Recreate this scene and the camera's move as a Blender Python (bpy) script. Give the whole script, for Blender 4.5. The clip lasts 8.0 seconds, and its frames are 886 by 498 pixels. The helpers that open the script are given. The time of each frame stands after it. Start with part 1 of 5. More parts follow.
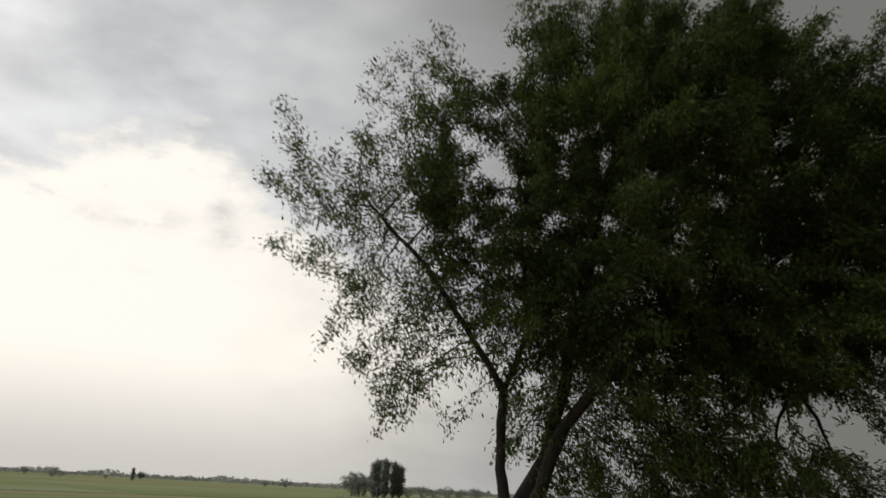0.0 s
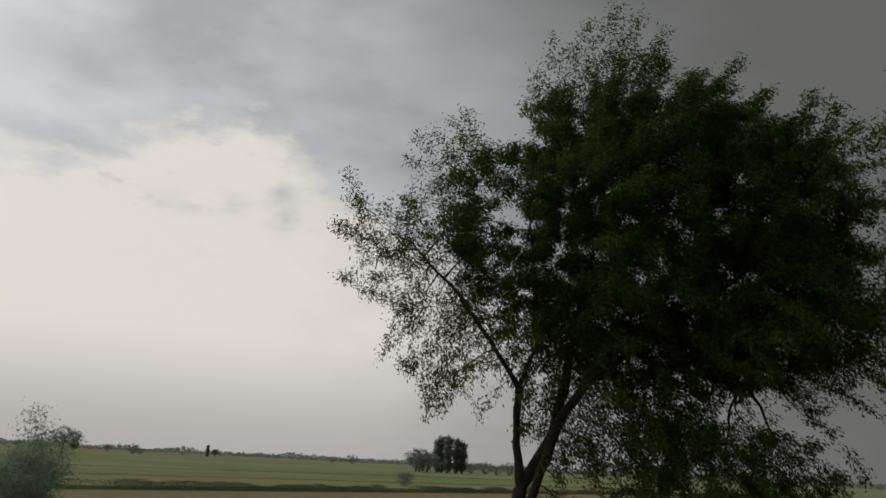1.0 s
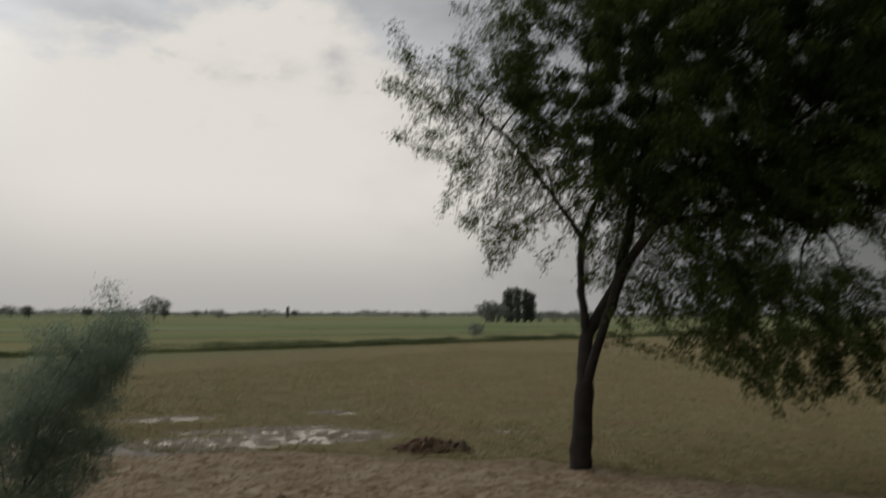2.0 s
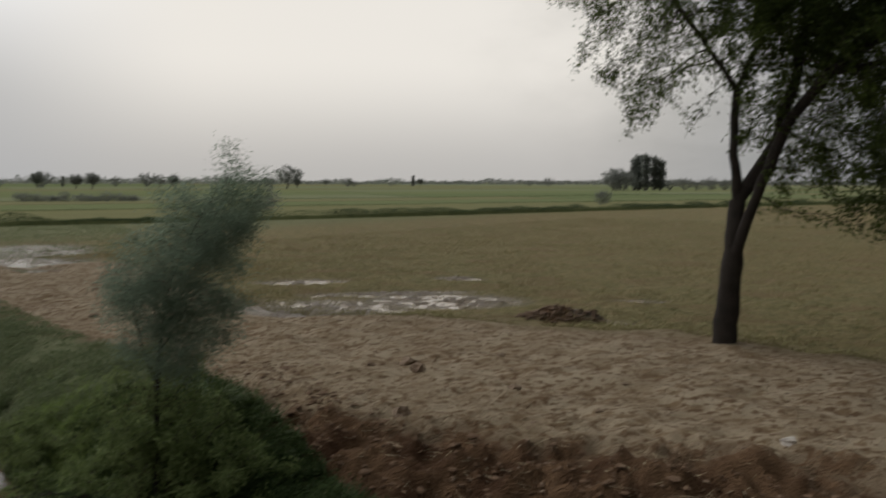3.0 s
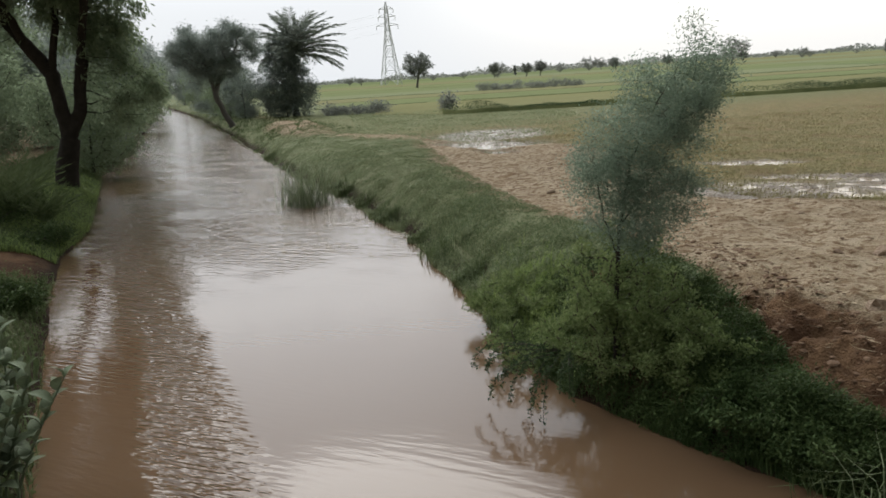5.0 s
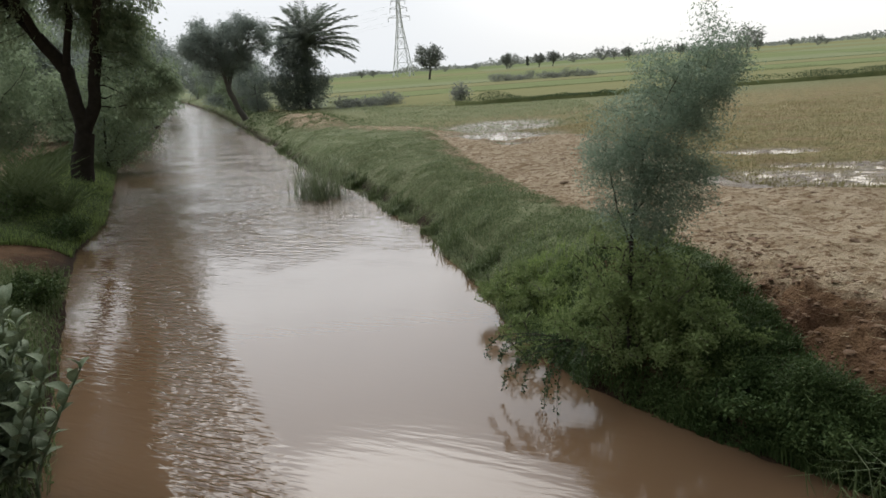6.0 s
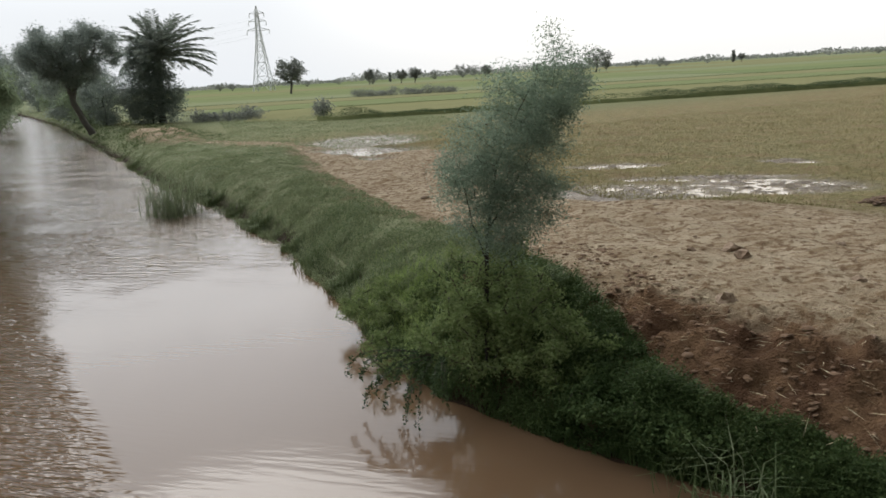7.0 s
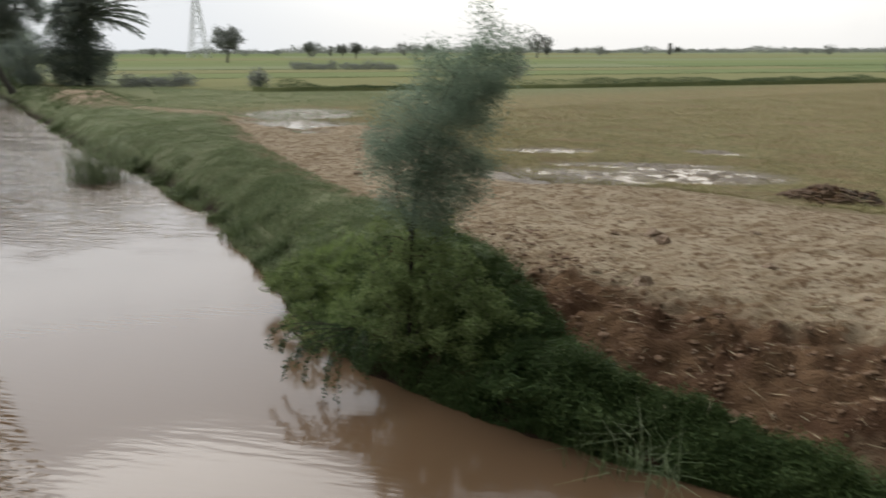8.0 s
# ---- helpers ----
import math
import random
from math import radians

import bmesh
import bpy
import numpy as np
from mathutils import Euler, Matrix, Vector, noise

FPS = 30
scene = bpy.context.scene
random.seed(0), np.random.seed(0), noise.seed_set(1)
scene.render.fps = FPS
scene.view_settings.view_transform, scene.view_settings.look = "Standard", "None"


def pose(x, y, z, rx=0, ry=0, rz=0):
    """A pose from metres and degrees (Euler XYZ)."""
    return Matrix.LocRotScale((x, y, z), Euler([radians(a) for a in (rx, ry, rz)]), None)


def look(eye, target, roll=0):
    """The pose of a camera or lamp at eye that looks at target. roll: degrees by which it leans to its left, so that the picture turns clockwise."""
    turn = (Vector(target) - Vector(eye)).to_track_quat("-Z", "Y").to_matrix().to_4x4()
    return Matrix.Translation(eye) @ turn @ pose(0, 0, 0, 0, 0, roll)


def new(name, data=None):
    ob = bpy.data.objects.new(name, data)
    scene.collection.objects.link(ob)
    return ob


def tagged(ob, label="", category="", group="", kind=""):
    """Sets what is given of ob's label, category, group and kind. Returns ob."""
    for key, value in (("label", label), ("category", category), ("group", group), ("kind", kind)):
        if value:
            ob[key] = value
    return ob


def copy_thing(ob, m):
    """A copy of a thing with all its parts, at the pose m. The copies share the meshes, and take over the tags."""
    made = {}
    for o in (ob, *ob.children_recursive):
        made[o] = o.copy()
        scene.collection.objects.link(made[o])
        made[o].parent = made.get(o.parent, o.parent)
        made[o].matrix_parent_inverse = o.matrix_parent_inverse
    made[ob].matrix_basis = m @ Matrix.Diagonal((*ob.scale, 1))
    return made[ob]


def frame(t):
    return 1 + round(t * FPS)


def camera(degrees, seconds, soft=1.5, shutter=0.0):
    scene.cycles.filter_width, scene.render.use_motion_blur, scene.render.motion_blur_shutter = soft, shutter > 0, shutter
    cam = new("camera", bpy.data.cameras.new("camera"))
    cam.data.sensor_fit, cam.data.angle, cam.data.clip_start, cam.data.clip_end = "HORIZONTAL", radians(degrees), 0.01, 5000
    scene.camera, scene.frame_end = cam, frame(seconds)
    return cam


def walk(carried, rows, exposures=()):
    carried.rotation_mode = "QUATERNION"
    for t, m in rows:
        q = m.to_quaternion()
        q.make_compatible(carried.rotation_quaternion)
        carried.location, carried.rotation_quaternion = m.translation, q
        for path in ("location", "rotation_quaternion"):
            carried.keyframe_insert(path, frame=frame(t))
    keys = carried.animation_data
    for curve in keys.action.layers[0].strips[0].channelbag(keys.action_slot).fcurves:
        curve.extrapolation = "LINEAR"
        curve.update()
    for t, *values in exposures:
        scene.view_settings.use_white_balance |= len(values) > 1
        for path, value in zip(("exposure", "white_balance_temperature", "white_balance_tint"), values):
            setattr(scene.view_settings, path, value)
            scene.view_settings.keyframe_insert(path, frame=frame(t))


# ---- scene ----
cam = camera(59.72, 8.0, soft=1.6, shutter=0.5)

# path: seconds, x, y, z, yaw, pitch, roll
PATH = [
    (0.0, 1.131, 3.420, 2.813, -23.80, 17.40, 3.08),
    (0.1, 1.000, 2.980, 2.803, -22.90, 17.50, 3.20),
    (0.2, 0.740, 2.000, 2.780, -20.60, 17.80, 3.60),
    (0.3, 0.420, 0.830, 2.750, -18.80, 15.70, 4.00),
    (0.4, 0.220, 0.080, 2.730, -18.90, 15.15, 4.25),
    (0.5, 0.185, -0.029, 2.729, -19.12, 15.12, 4.33),
    (1.0, 0.168, -0.085, 2.761, -19.37, 15.54, 2.96),
    (1.5, 0.219, -0.245, 2.810, -18.42, 11.55, 0.70),
    (2.8, 0.404, 0.865, 2.727, -7.82, -3.93, 0.24),
    (3.0, 0.352, 0.872, 2.712, -5.90, -4.99, 0.10),
    (3.5, 0.308, 0.867, 2.663, 2.18, -9.72, -0.62),
    (4.0, 0.198, 0.848, 2.647, 12.25, -12.70, -0.58),
    (4.5, 0.151, 0.795, 2.677, 23.88, -12.40, -2.61),
    (6.0, 0.156, 0.802, 2.661, 27.30, -13.24, -4.27),
    (6.5, 0.186, 0.847, 2.657, 22.07, -13.30, -3.85),
    (7.0, 0.229, 0.861, 2.666, 17.13, -12.79, -3.29),
    (7.5, 0.264, 0.854, 2.627, 18.02, -13.50, -0.20),
    (8.0, 0.326, 0.883, 2.616, 12.24, -14.43, -0.13),
]


def cam_pose(x, y, z, yaw, pitch, roll):
    return pose(x, y, z) @ pose(0, 0, 0, 0, 0, yaw) @ pose(0, 0, 0, 90 + pitch) @ pose(0, 0, 0, 0, 0, roll)


walk(cam, [(r[0], cam_pose(*r[1:])) for r in PATH],
     exposures=[(0.0, 0.1, 6700, 10), (0.2, 0.05, 6700, 10), (0.4, -0.26, 6600, 10), (1.2, -0.40, 6550, 10), (1.6, -0.42, 6550, 10), (2.8, -0.22, 6550, 10), (3.2, -0.17, 6550, 10),
                (3.6, 0.08, 6550, 10), (4.2, 0.63, 6450, 10), (4.7, 0.80, 6400, 9), (5.8, 0.83, 6350, 9), (7.0, 0.83, 6350, 9), (8.0, 0.78, 6400, 9)])

# ---------------------------------------------------------------- sky and sun
world = bpy.data.worlds.new("storm_sky")
scene.world = world
world.use_nodes = True
wn, wl = world.node_tree.nodes, world.node_tree.links
wn.clear()


def wmath(op, a, b=None, c=None):
    n = wn.new("ShaderNodeMath")
    n.operation = op
    for i, v in enumerate((a, b, c)):
        if v is None:
            continue
        if isinstance(v, (int, float)):
            n.inputs[i].default_value = v
        else:
            wl.new(v, n.inputs[i])
    return n.outputs[0]


def wstep(v, lo, hi):
    n = wn.new("ShaderNodeMapRange")
    n.interpolation_type = "SMOOTHSTEP"
    wl.new(v, n.inputs[0])
    n.inputs[1].default_value, n.inputs[2].default_value = lo, hi
    return n.outputs[0]


def wmix(fac, a, b):
    n = wn.new("ShaderNodeMix")
    n.data_type = "RGBA"
    if isinstance(fac, (int, float)):
        n.inputs[0].default_value = fac
    else:
        wl.new(fac, n.inputs[0])
    for i, v in ((6, a), (7, b)):
        if isinstance(v, tuple):
            n.inputs[i].default_value = (*v, 1)
        else:
            wl.new(v, n.inputs[i])
    return n.outputs[2]


coord = wn.new("ShaderNodeTexCoord")
sep = wn.new("ShaderNodeSeparateXYZ")
wl.new(coord.outputs["Generated"], sep.inputs[0])
az = wmath("ARCTAN2", sep.outputs[0], sep.outputs[1])
el = wmath("ARCSINE", sep.outputs[2])


def wnoise(scale, detail, rough=0.55, stretch=(1, 1, 2.2)):
    mp = wn.new("ShaderNodeMapping")
    wl.new(coord.outputs["Generated"], mp.inputs[0])
    mp.inputs["Scale"].default_value = stretch
    n = wn.new("ShaderNodeTexNoise")
    n.inputs["Scale"].default_value, n.inputs["Detail"].default_value, n.inputs["Roughness"].default_value = scale, detail, rough
    wl.new(mp.outputs[0], n.inputs["Vector"])
    return wmath("SUBTRACT", n.outputs["Fac"], 0.5)


big, mid, fine = wnoise(2.6, 3), wnoise(6.5, 4), wnoise(15, 5, 0.6)
sky_tex = wn.new("ShaderNodeTexSky")
sky_tex.sky_type, sky_tex.sun_disc = "NISHITA", False
sky_tex.sun_elevation, sky_tex.sun_rotation = radians(47), radians(-35)
sky_tex.dust_density = 4.0
clear = wmix(0.92, sky_tex.outputs[0], (0.0, 0.0, 0.0))
# cloud base: pale below a ragged edge, grey above it, darkening towards the storm on one side
def bump_at(a0, a_half, e0=None, e_half=1.0):
    """A soft hump round one direction of the sky."""
    d = wmath("POWER", wmath("ABSOLUTE", wmath("DIVIDE", wmath("SUBTRACT", az, a0), a_half)), 2.0)
    if e0 is not None:
        d = wmath("ADD", d, wmath("POWER", wmath("ABSOLUTE", wmath("DIVIDE", wmath("SUBTRACT", el, e0), e_half)), 2.0))
    return wmath("EXPONENT", wmath("MULTIPLY", d, -1.0))


edge = wmath("SUBTRACT", el, wmath("MULTIPLY", bump_at(0.035, 0.15), 0.095))
edge = wmath("ADD", edge, wmath("ADD", wmath("MULTIPLY", mid, 0.10), wmath("MULTIPLY", fine, 0.13)))
edge = wmath("ADD", edge, wmath("MULTIPLY", wmath("MAXIMUM", wmath("SUBTRACT", az, 0.2), 0.0), 0.45))
roof = wstep(edge, 0.275, 0.335)
pale = wmix(wstep(el, 0.0, 0.16), (0.585, 0.57, 0.55), (0.98, 0.94, 0.875))
pale = wmix(wstep(wmath("ABSOLUTE", wmath("ADD", az, -0.05)), 0.22, 0.60), pale, wmix(wstep(el, 0.08, 0.36), (0.50, 0.51, 0.525), (1.52, 1.53, 1.54)))
grey = wmix(wstep(wmath("ADD", big, wmath("MULTIPLY", mid, 0.7)), -0.22, 0.24), (0.45, 0.465, 0.485), (0.76, 0.78, 0.805))
# the cloud roof thins out away from the storm
open_side = wstep(wmath("MULTIPLY", az, -1.0), 0.02, 0.60)
bright = wmix(wstep(wmath("ADD", big, mid), -0.25, 0.25), (0.78, 0.80, 0.83), (1.0, 1.01, 1.02))
bright = wmix(wstep(el, 0.12, 0.45), bright, (1.42, 1.44, 1.48))
scud = wmath("MULTIPLY", wstep(wmath("ADD", fine, wmath("MULTIPLY", mid, 0.8)), 0.10, 0.24), wstep(el, 0.20, 0.32))
pale = wmix(wmath("MULTIPLY", scud, 0.25), pale, (0.44, 0.45, 0.47))
wisp = wmath("MAXIMUM", bump_at(0.028, 0.05, 0.302, 0.018), bump_at(0.118, 0.022, 0.315, 0.040))
wisp = wmath("MULTIPLY", wisp, wstep(wmath("ADD", fine, mid), -0.16, 0.20))
pale = wmix(wmath("MULTIPLY", wisp, 0.75), pale, (0.60, 0.60, 0.60))
cloud = wmix(roof, pale, wmix(open_side, grey, bright))
storm = wstep(wmath("ADD", az, wmath("ADD", wmath("MULTIPLY", el, 0.35), wmath("MULTIPLY", mid, 0.35))), 0.16, 0.95)
# unseen cloud added behind the camera, to darken sides that face it
storm = wmath("MAXIMUM", storm, wstep(wmath("MULTIPLY", az, -1.0), 1.9, 2.6))
storm = wmath("MULTIPLY", storm, wmath("SUBTRACT", 1.0, wmath("MULTIPLY", wstep(el, 0.9, 1.5), 0.75)))
cloud = wmix(storm, cloud, (0.168, 0.172, 0.162))
overcast = wmix(0.96, clear, cloud)
bg = wn.new("ShaderNodeBackground")
bg.inputs["Strength"].default_value = 1.0
wl.new(overcast, bg.inputs["Color"])
wo = wn.new("ShaderNodeOutputWorld")
wl.new(bg.outputs[0], wo.inputs["Surface"])

sun = bpy.data.lights.new("sun", "SUN")
sun.energy, sun.angle, sun.color = 0.8, radians(40), (1.0, 0.96, 0.90)
sun_ob = new("sun", sun)
sun_ob.matrix_world = look((-105, 150, 195), (0, 0, 0))


# ---------------------------------------------------------------- materials
def mat(name, c1, c2, scale=4.0, rough=0.8, bump=0.3, fine_scale=None, c3=None, spec=0.3, translucent=0.0, per="position", dist=0.02):
    """Two-scale procedural surface: broad patches of c1 and c2, fine grain towards c3, bump from the grain."""
    m = bpy.data.materials.new(name)
    m.use_nodes = True
    nt = m.node_tree
    b = nt.nodes["Principled BSDF"]
    geo = nt.nodes.new("ShaderNodeNewGeometry")
    n1 = nt.nodes.new("ShaderNodeTexNoise")
    n1.inputs["Scale"].default_value, n1.inputs["Detail"].default_value = scale, 5
    n2 = nt.nodes.new("ShaderNodeTexNoise")
    n2.inputs["Scale"].default_value, n2.inputs["Detail"].default_value = fine_scale or scale * 9, 6
    for n in (n1, n2):
        nt.links.new(geo.outputs["Position"], n.inputs["Vector"])
    r1 = nt.nodes.new("ShaderNodeMapRange")
    r1.inputs[1].default_value, r1.inputs[2].default_value = 0.32, 0.68
    if per == "island":
        add = nt.nodes.new("ShaderNodeMath")
        add.operation = "ADD"
        sc = nt.nodes.new("ShaderNodeMath")
        sc.operation = "MULTIPLY_ADD"
        nt.links.new(geo.outputs["Random Per Island"], sc.inputs[0])
        sc.inputs[1].default_value, sc.inputs[2].default_value = 0.5, -0.25
        nt.links.new(sc.outputs[0], add.inputs[0])
        nt.links.new(n1.outputs["Fac"], add.inputs[1])
        nt.links.new(add.outputs[0], r1.inputs[0])
    else:
        nt.links.new(n1.outputs["Fac"], r1.inputs[0])
    mx = nt.nodes.new("ShaderNodeMix")
    mx.data_type = "RGBA"
    mx.inputs[6].default_value, mx.inputs[7].default_value = (*c1, 1), (*c2, 1)
    nt.links.new(r1.outputs[0], mx.inputs[0])
    out = mx.outputs[2]
    if c3:
        r2 = nt.nodes.new("ShaderNodeMapRange")
        r2.inputs[1].default_value, r2.inputs[2].default_value = 0.42, 0.72
        nt.links.new(n2.outputs["Fac"], r2.inputs[0])
        m2 = nt.nodes.new("ShaderNodeMix")
        m2.data_type = "RGBA"
        nt.links.new(r2.outputs[0], m2.inputs[0])
        nt.links.new(out, m2.inputs[6])
        m2.inputs[7].default_value = (*c3, 1)
        out = m2.outputs[2]
    nt.links.new(out, b.inputs["Base Color"])
    b.inputs["Roughness"].default_value = rough
    b.inputs["Specular IOR Level"].default_value = spec
    if bump:
        bp = nt.nodes.new("ShaderNodeBump")
        bp.inputs["Strength"].default_value, bp.inputs["Distance"].default_value = bump, dist
        nt.links.new(n2.outputs["Fac"], bp.inputs["Height"])
        nt.links.new(bp.outputs[0], b.inputs["Normal"])
    if spec == 0:
        dull = nt.nodes.new("ShaderNodeBsdfDiffuse")
        nt.links.new(out, dull.inputs["Color"])
        nt.links.new(dull.outputs[0], nt.nodes["Material Output"].inputs["Surface"])
    if translucent:
        tr = nt.nodes.new("ShaderNodeBsdfTranslucent")
        nt.links.new(out, tr.inputs["Color"])
        ms = nt.nodes.new("ShaderNodeMixShader")
        ms.inputs[0].default_value = translucent
        nt.links.new(b.outputs[0], ms.inputs[1])
        nt.links.new(tr.outputs[0], ms.inputs[2])
        nt.links.new(ms.outputs[0], nt.nodes["Material Output"].inputs["Surface"])
    return m


def leaf_mat(name, c1, c2, translucent=0.2, rough=0.6):
    return mat(name, c1, c2, scale=0.7, rough=rough, bump=0.0, spec=0.1, translucent=translucent, per="island")


M_BARK = mat("bark_dark", (0.021, 0.016, 0.012), (0.040, 0.031, 0.024), 5, 0.9, 0.8, 60, (0.016, 0.013, 0.011))
# trunks farther off: bark lightened, with haze in the colour
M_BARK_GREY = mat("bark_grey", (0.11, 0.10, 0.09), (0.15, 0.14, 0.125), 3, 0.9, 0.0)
M_TWIG = mat("twig", (0.04, 0.033, 0.026), (0.07, 0.058, 0.045), 6, 0.9, 0.0)
M_LEAF = leaf_mat("leaf_olive", (0.034, 0.048, 0.012), (0.082, 0.112, 0.026), 0.36)
M_LEAF_SAP = leaf_mat("leaf_blue_grey", (0.175, 0.230, 0.165), (0.250, 0.310, 0.230), 0.62)
M_WEED_OLIVE = leaf_mat("weed_olive", (0.12, 0.165, 0.058), (0.195, 0.24, 0.098), 0.45)
M_WEED_DARK = leaf_mat("weed_dark", (0.040, 0.066, 0.022), (0.080, 0.112, 0.040), 0.2)
# mid-distance foliage, paled and greyed to carry the haze in its colour
M_LEAF_BLUE = leaf_mat("leaf_haze_grey_green", (0.19, 0.225, 0.20), (0.26, 0.292, 0.255), 0.58)
M_LEAF_DARK = leaf_mat("leaf_dark", (0.034, 0.058, 0.026), (0.07, 0.10, 0.044), 0.3)
# left-bank leaves, lighter than real foliage: some haze is in the colour
M_LEAF_MID = leaf_mat("leaf_mid", (0.18, 0.23, 0.14), (0.25, 0.30, 0.19), 0.6)
# far foliage: distance haze is put into the colour as a pale grey-green
M_LEAF_FAR = leaf_mat("leaf_far_haze", (0.18, 0.195, 0.175), (0.24, 0.25, 0.225), 0.55)
# fronds lightened for the haze in front of the distant palm
M_PALM = leaf_mat("palm_leaf", (0.16, 0.185, 0.155), (0.22, 0.24, 0.20), 0.5, 0.5)
M_STRAW = mat("straw", (0.36, 0.29, 0.18), (0.48, 0.41, 0.28), 6, 0.9, 0.0)
M_GRASS = leaf_mat("grass_green", (0.165, 0.200, 0.100), (0.275, 0.305, 0.180), 0.5)
M_GRASS_LONG = leaf_mat("grass_pale", (0.15, 0.19, 0.10), (0.25, 0.28, 0.17), 0.4)
M_WEED = leaf_mat("weed_green", (0.085, 0.118, 0.048), (0.145, 0.178, 0.082), 0.3)
M_STUBBLE = leaf_mat("stubble", (0.235, 0.20, 0.105), (0.30, 0.28, 0.14), 0.2, 0.8)
# steel of the far pylon, lightened to stand in for haze
M_STEEL = mat("galvanised_steel", (0.52, 0.53, 0.54), (0.62, 0.63, 0.64), 1.0, 0.5, 0.0, spec=0.5)
M_CLOD = mat("clod_earth", (0.20, 0.14, 0.095), (0.28, 0.21, 0.15), 4, 0.95, 0.6, 40, (0.12, 0.08, 0.05))
M_SOIL = mat("dug_soil", (0.105, 0.066, 0.042), (0.17, 0.115, 0.075), 3, 0.95, 0.8, 50, (0.06, 0.038, 0.024))
M_STONE = mat("pale_stone", (0.42, 0.38, 0.33), (0.55, 0.50, 0.44), 8, 0.9, 0.3, 60)
M_MILK = mat("milkweed_leaf", (0.11, 0.145, 0.08), (0.22, 0.26, 0.165), 9, 0.7, 0.15, 90, (0.09, 0.12, 0.065), translucent=0.15)


# ---------------------------------------------------------------- mesh helpers
def hash01(ix, iy, seed):
    h = (ix.astype(np.int64) * 374761393 + iy.astype(np.int64) * 668265263 + seed * 1442695041) & 0x7FFFFFFF
    h = ((h ^ (h >> 13)) * 1274126177) & 0x7FFFFFFF
    return ((h ^ (h >> 16)) & 0xFFFFFF) / float(0xFFFFFF)


def vnoise(x, y, seed=0, octaves=4, gain=0.5):
    """Fractal value noise on arrays, about -1 to 1."""
    total, amp, norm = 0.0, 1.0, 0.0
    for o in range(octaves):
        fx, fy = np.floor(x), np.floor(y)
        u, v = x - fx, y - fy
        u, v = u * u * (3 - 2 * u), v * v * (3 - 2 * v)
        a, b = hash01(fx, fy, seed + o), hash01(fx + 1, fy, seed + o)
        c, d = hash01(fx, fy + 1, seed + o), hash01(fx + 1, fy + 1, seed + o)
        total = total + amp * ((a * (1 - u) + b * u) * (1 - v) + (c * (1 - u) + d * u) * v - 0.5) * 2
        norm += amp
        amp *= gain
        x, y = x * 2.03 + 11.3, y * 2.03 + 7.7
    return total / norm


def quads_mesh(name, verts, faces, material, smooth=False):
    me = bpy.data.meshes.new(name)
    verts, faces = np.asarray(verts, np.float32), np.asarray(faces, np.int32)
    k = faces.shape[1]
    me.vertices.add(len(verts))
    me.vertices.foreach_set("co", verts.ravel())
    me.loops.add(faces.size)
    me.loops.foreach_set("vertex_index", faces.ravel())
    me.polygons.add(len(faces))
    me.polygons.foreach_set("loop_start", np.arange(0, faces.size, k, dtype=np.int32))
    me.polygons.foreach_set("use_smooth", np.full(len(faces), smooth))
    me.materials.append(material)
    me.update(calc_edges=True)
    return me


def part(name, me, parent, label=""):
    ob = new(name, me)
    if parent is not None:
        ob.parent = parent
    return tagged(ob, label)


def thing(name, place, label, category, group="", kind=""):
    ob = new(name)
    ob.empty_display_size = 0.2
    ob.location = place
    return tagged(ob, label, category, group, kind)


def bm_mesh(name, bm, material, smooth=False):
    me = bpy.data.meshes.new(name)
    bm.to_mesh(me)
    bm.free()
    me.materials.append(material)
    if smooth:
        for p in me.polygons:
            p.use_smooth = True
    return me


def unit(v):
    return v / np.maximum(np.linalg.norm(v, axis=-1, keepdims=True), 1e-9)


def leaf_quads(p, axis, length, width, rng):
    """One four-cornered leaf at each p, along axis, with random roll."""
    n = len(p)
    axis = unit(axis)
    side = unit(np.cross(axis, rng.normal(size=(n, 3))))
    L, Wd = np.asarray(length).reshape(-1, 1) * np.ones((n, 1)), np.asarray(width).reshape(-1, 1) * np.ones((n, 1))
    v = np.stack([p, p + axis * L * 0.5 + side * Wd / 2, p + axis * L, p + axis * L * 0.5 - side * Wd / 2], 1).reshape(-1, 3)
    return v, np.arange(4 * n).reshape(n, 4)


def blades(p, height, width, lean, rng, wind=(0.15, 0.0)):
    """Bent three-segment-free grass blades: two quads each."""
    n = len(p)
    ang = rng.uniform(0, 2 * np.pi, n)
    out = np.stack([np.cos(ang), np.sin(ang), 0 * ang], 1)
    side = np.stack([-np.sin(ang), np.cos(ang), 0 * ang], 1)
    h, w = np.asarray(height).reshape(-1, 1), np.asarray(width).reshape(-1, 1)
    le = np.asarray(lean).reshape(-1, 1) * rng.uniform(0.3, 1.0, (n, 1))
    up = np.array([[0, 0, 1.0]])
    wd = np.array([[wind[0], wind[1], 0]]) * h
    a = p
    b = p + up * h * 0.6 + out * h * le * 0.3 + wd * 0.3
    c = p + up * h * (1 - 0.35 * le) + out * h * le * 0.9 + wd
    v = np.stack([a - side * w / 2, a + side * w / 2, b - side * w * 0.4, b + side * w * 0.4, c - side * w * 0.06, c + side * w * 0.06], 1).reshape(-1, 3)
    i = np.arange(n)[:, None] * 6
    return v, np.concatenate([i + np.array([[0, 1, 3, 2]]), i + np.array([[2, 3, 5, 4]])], 0)


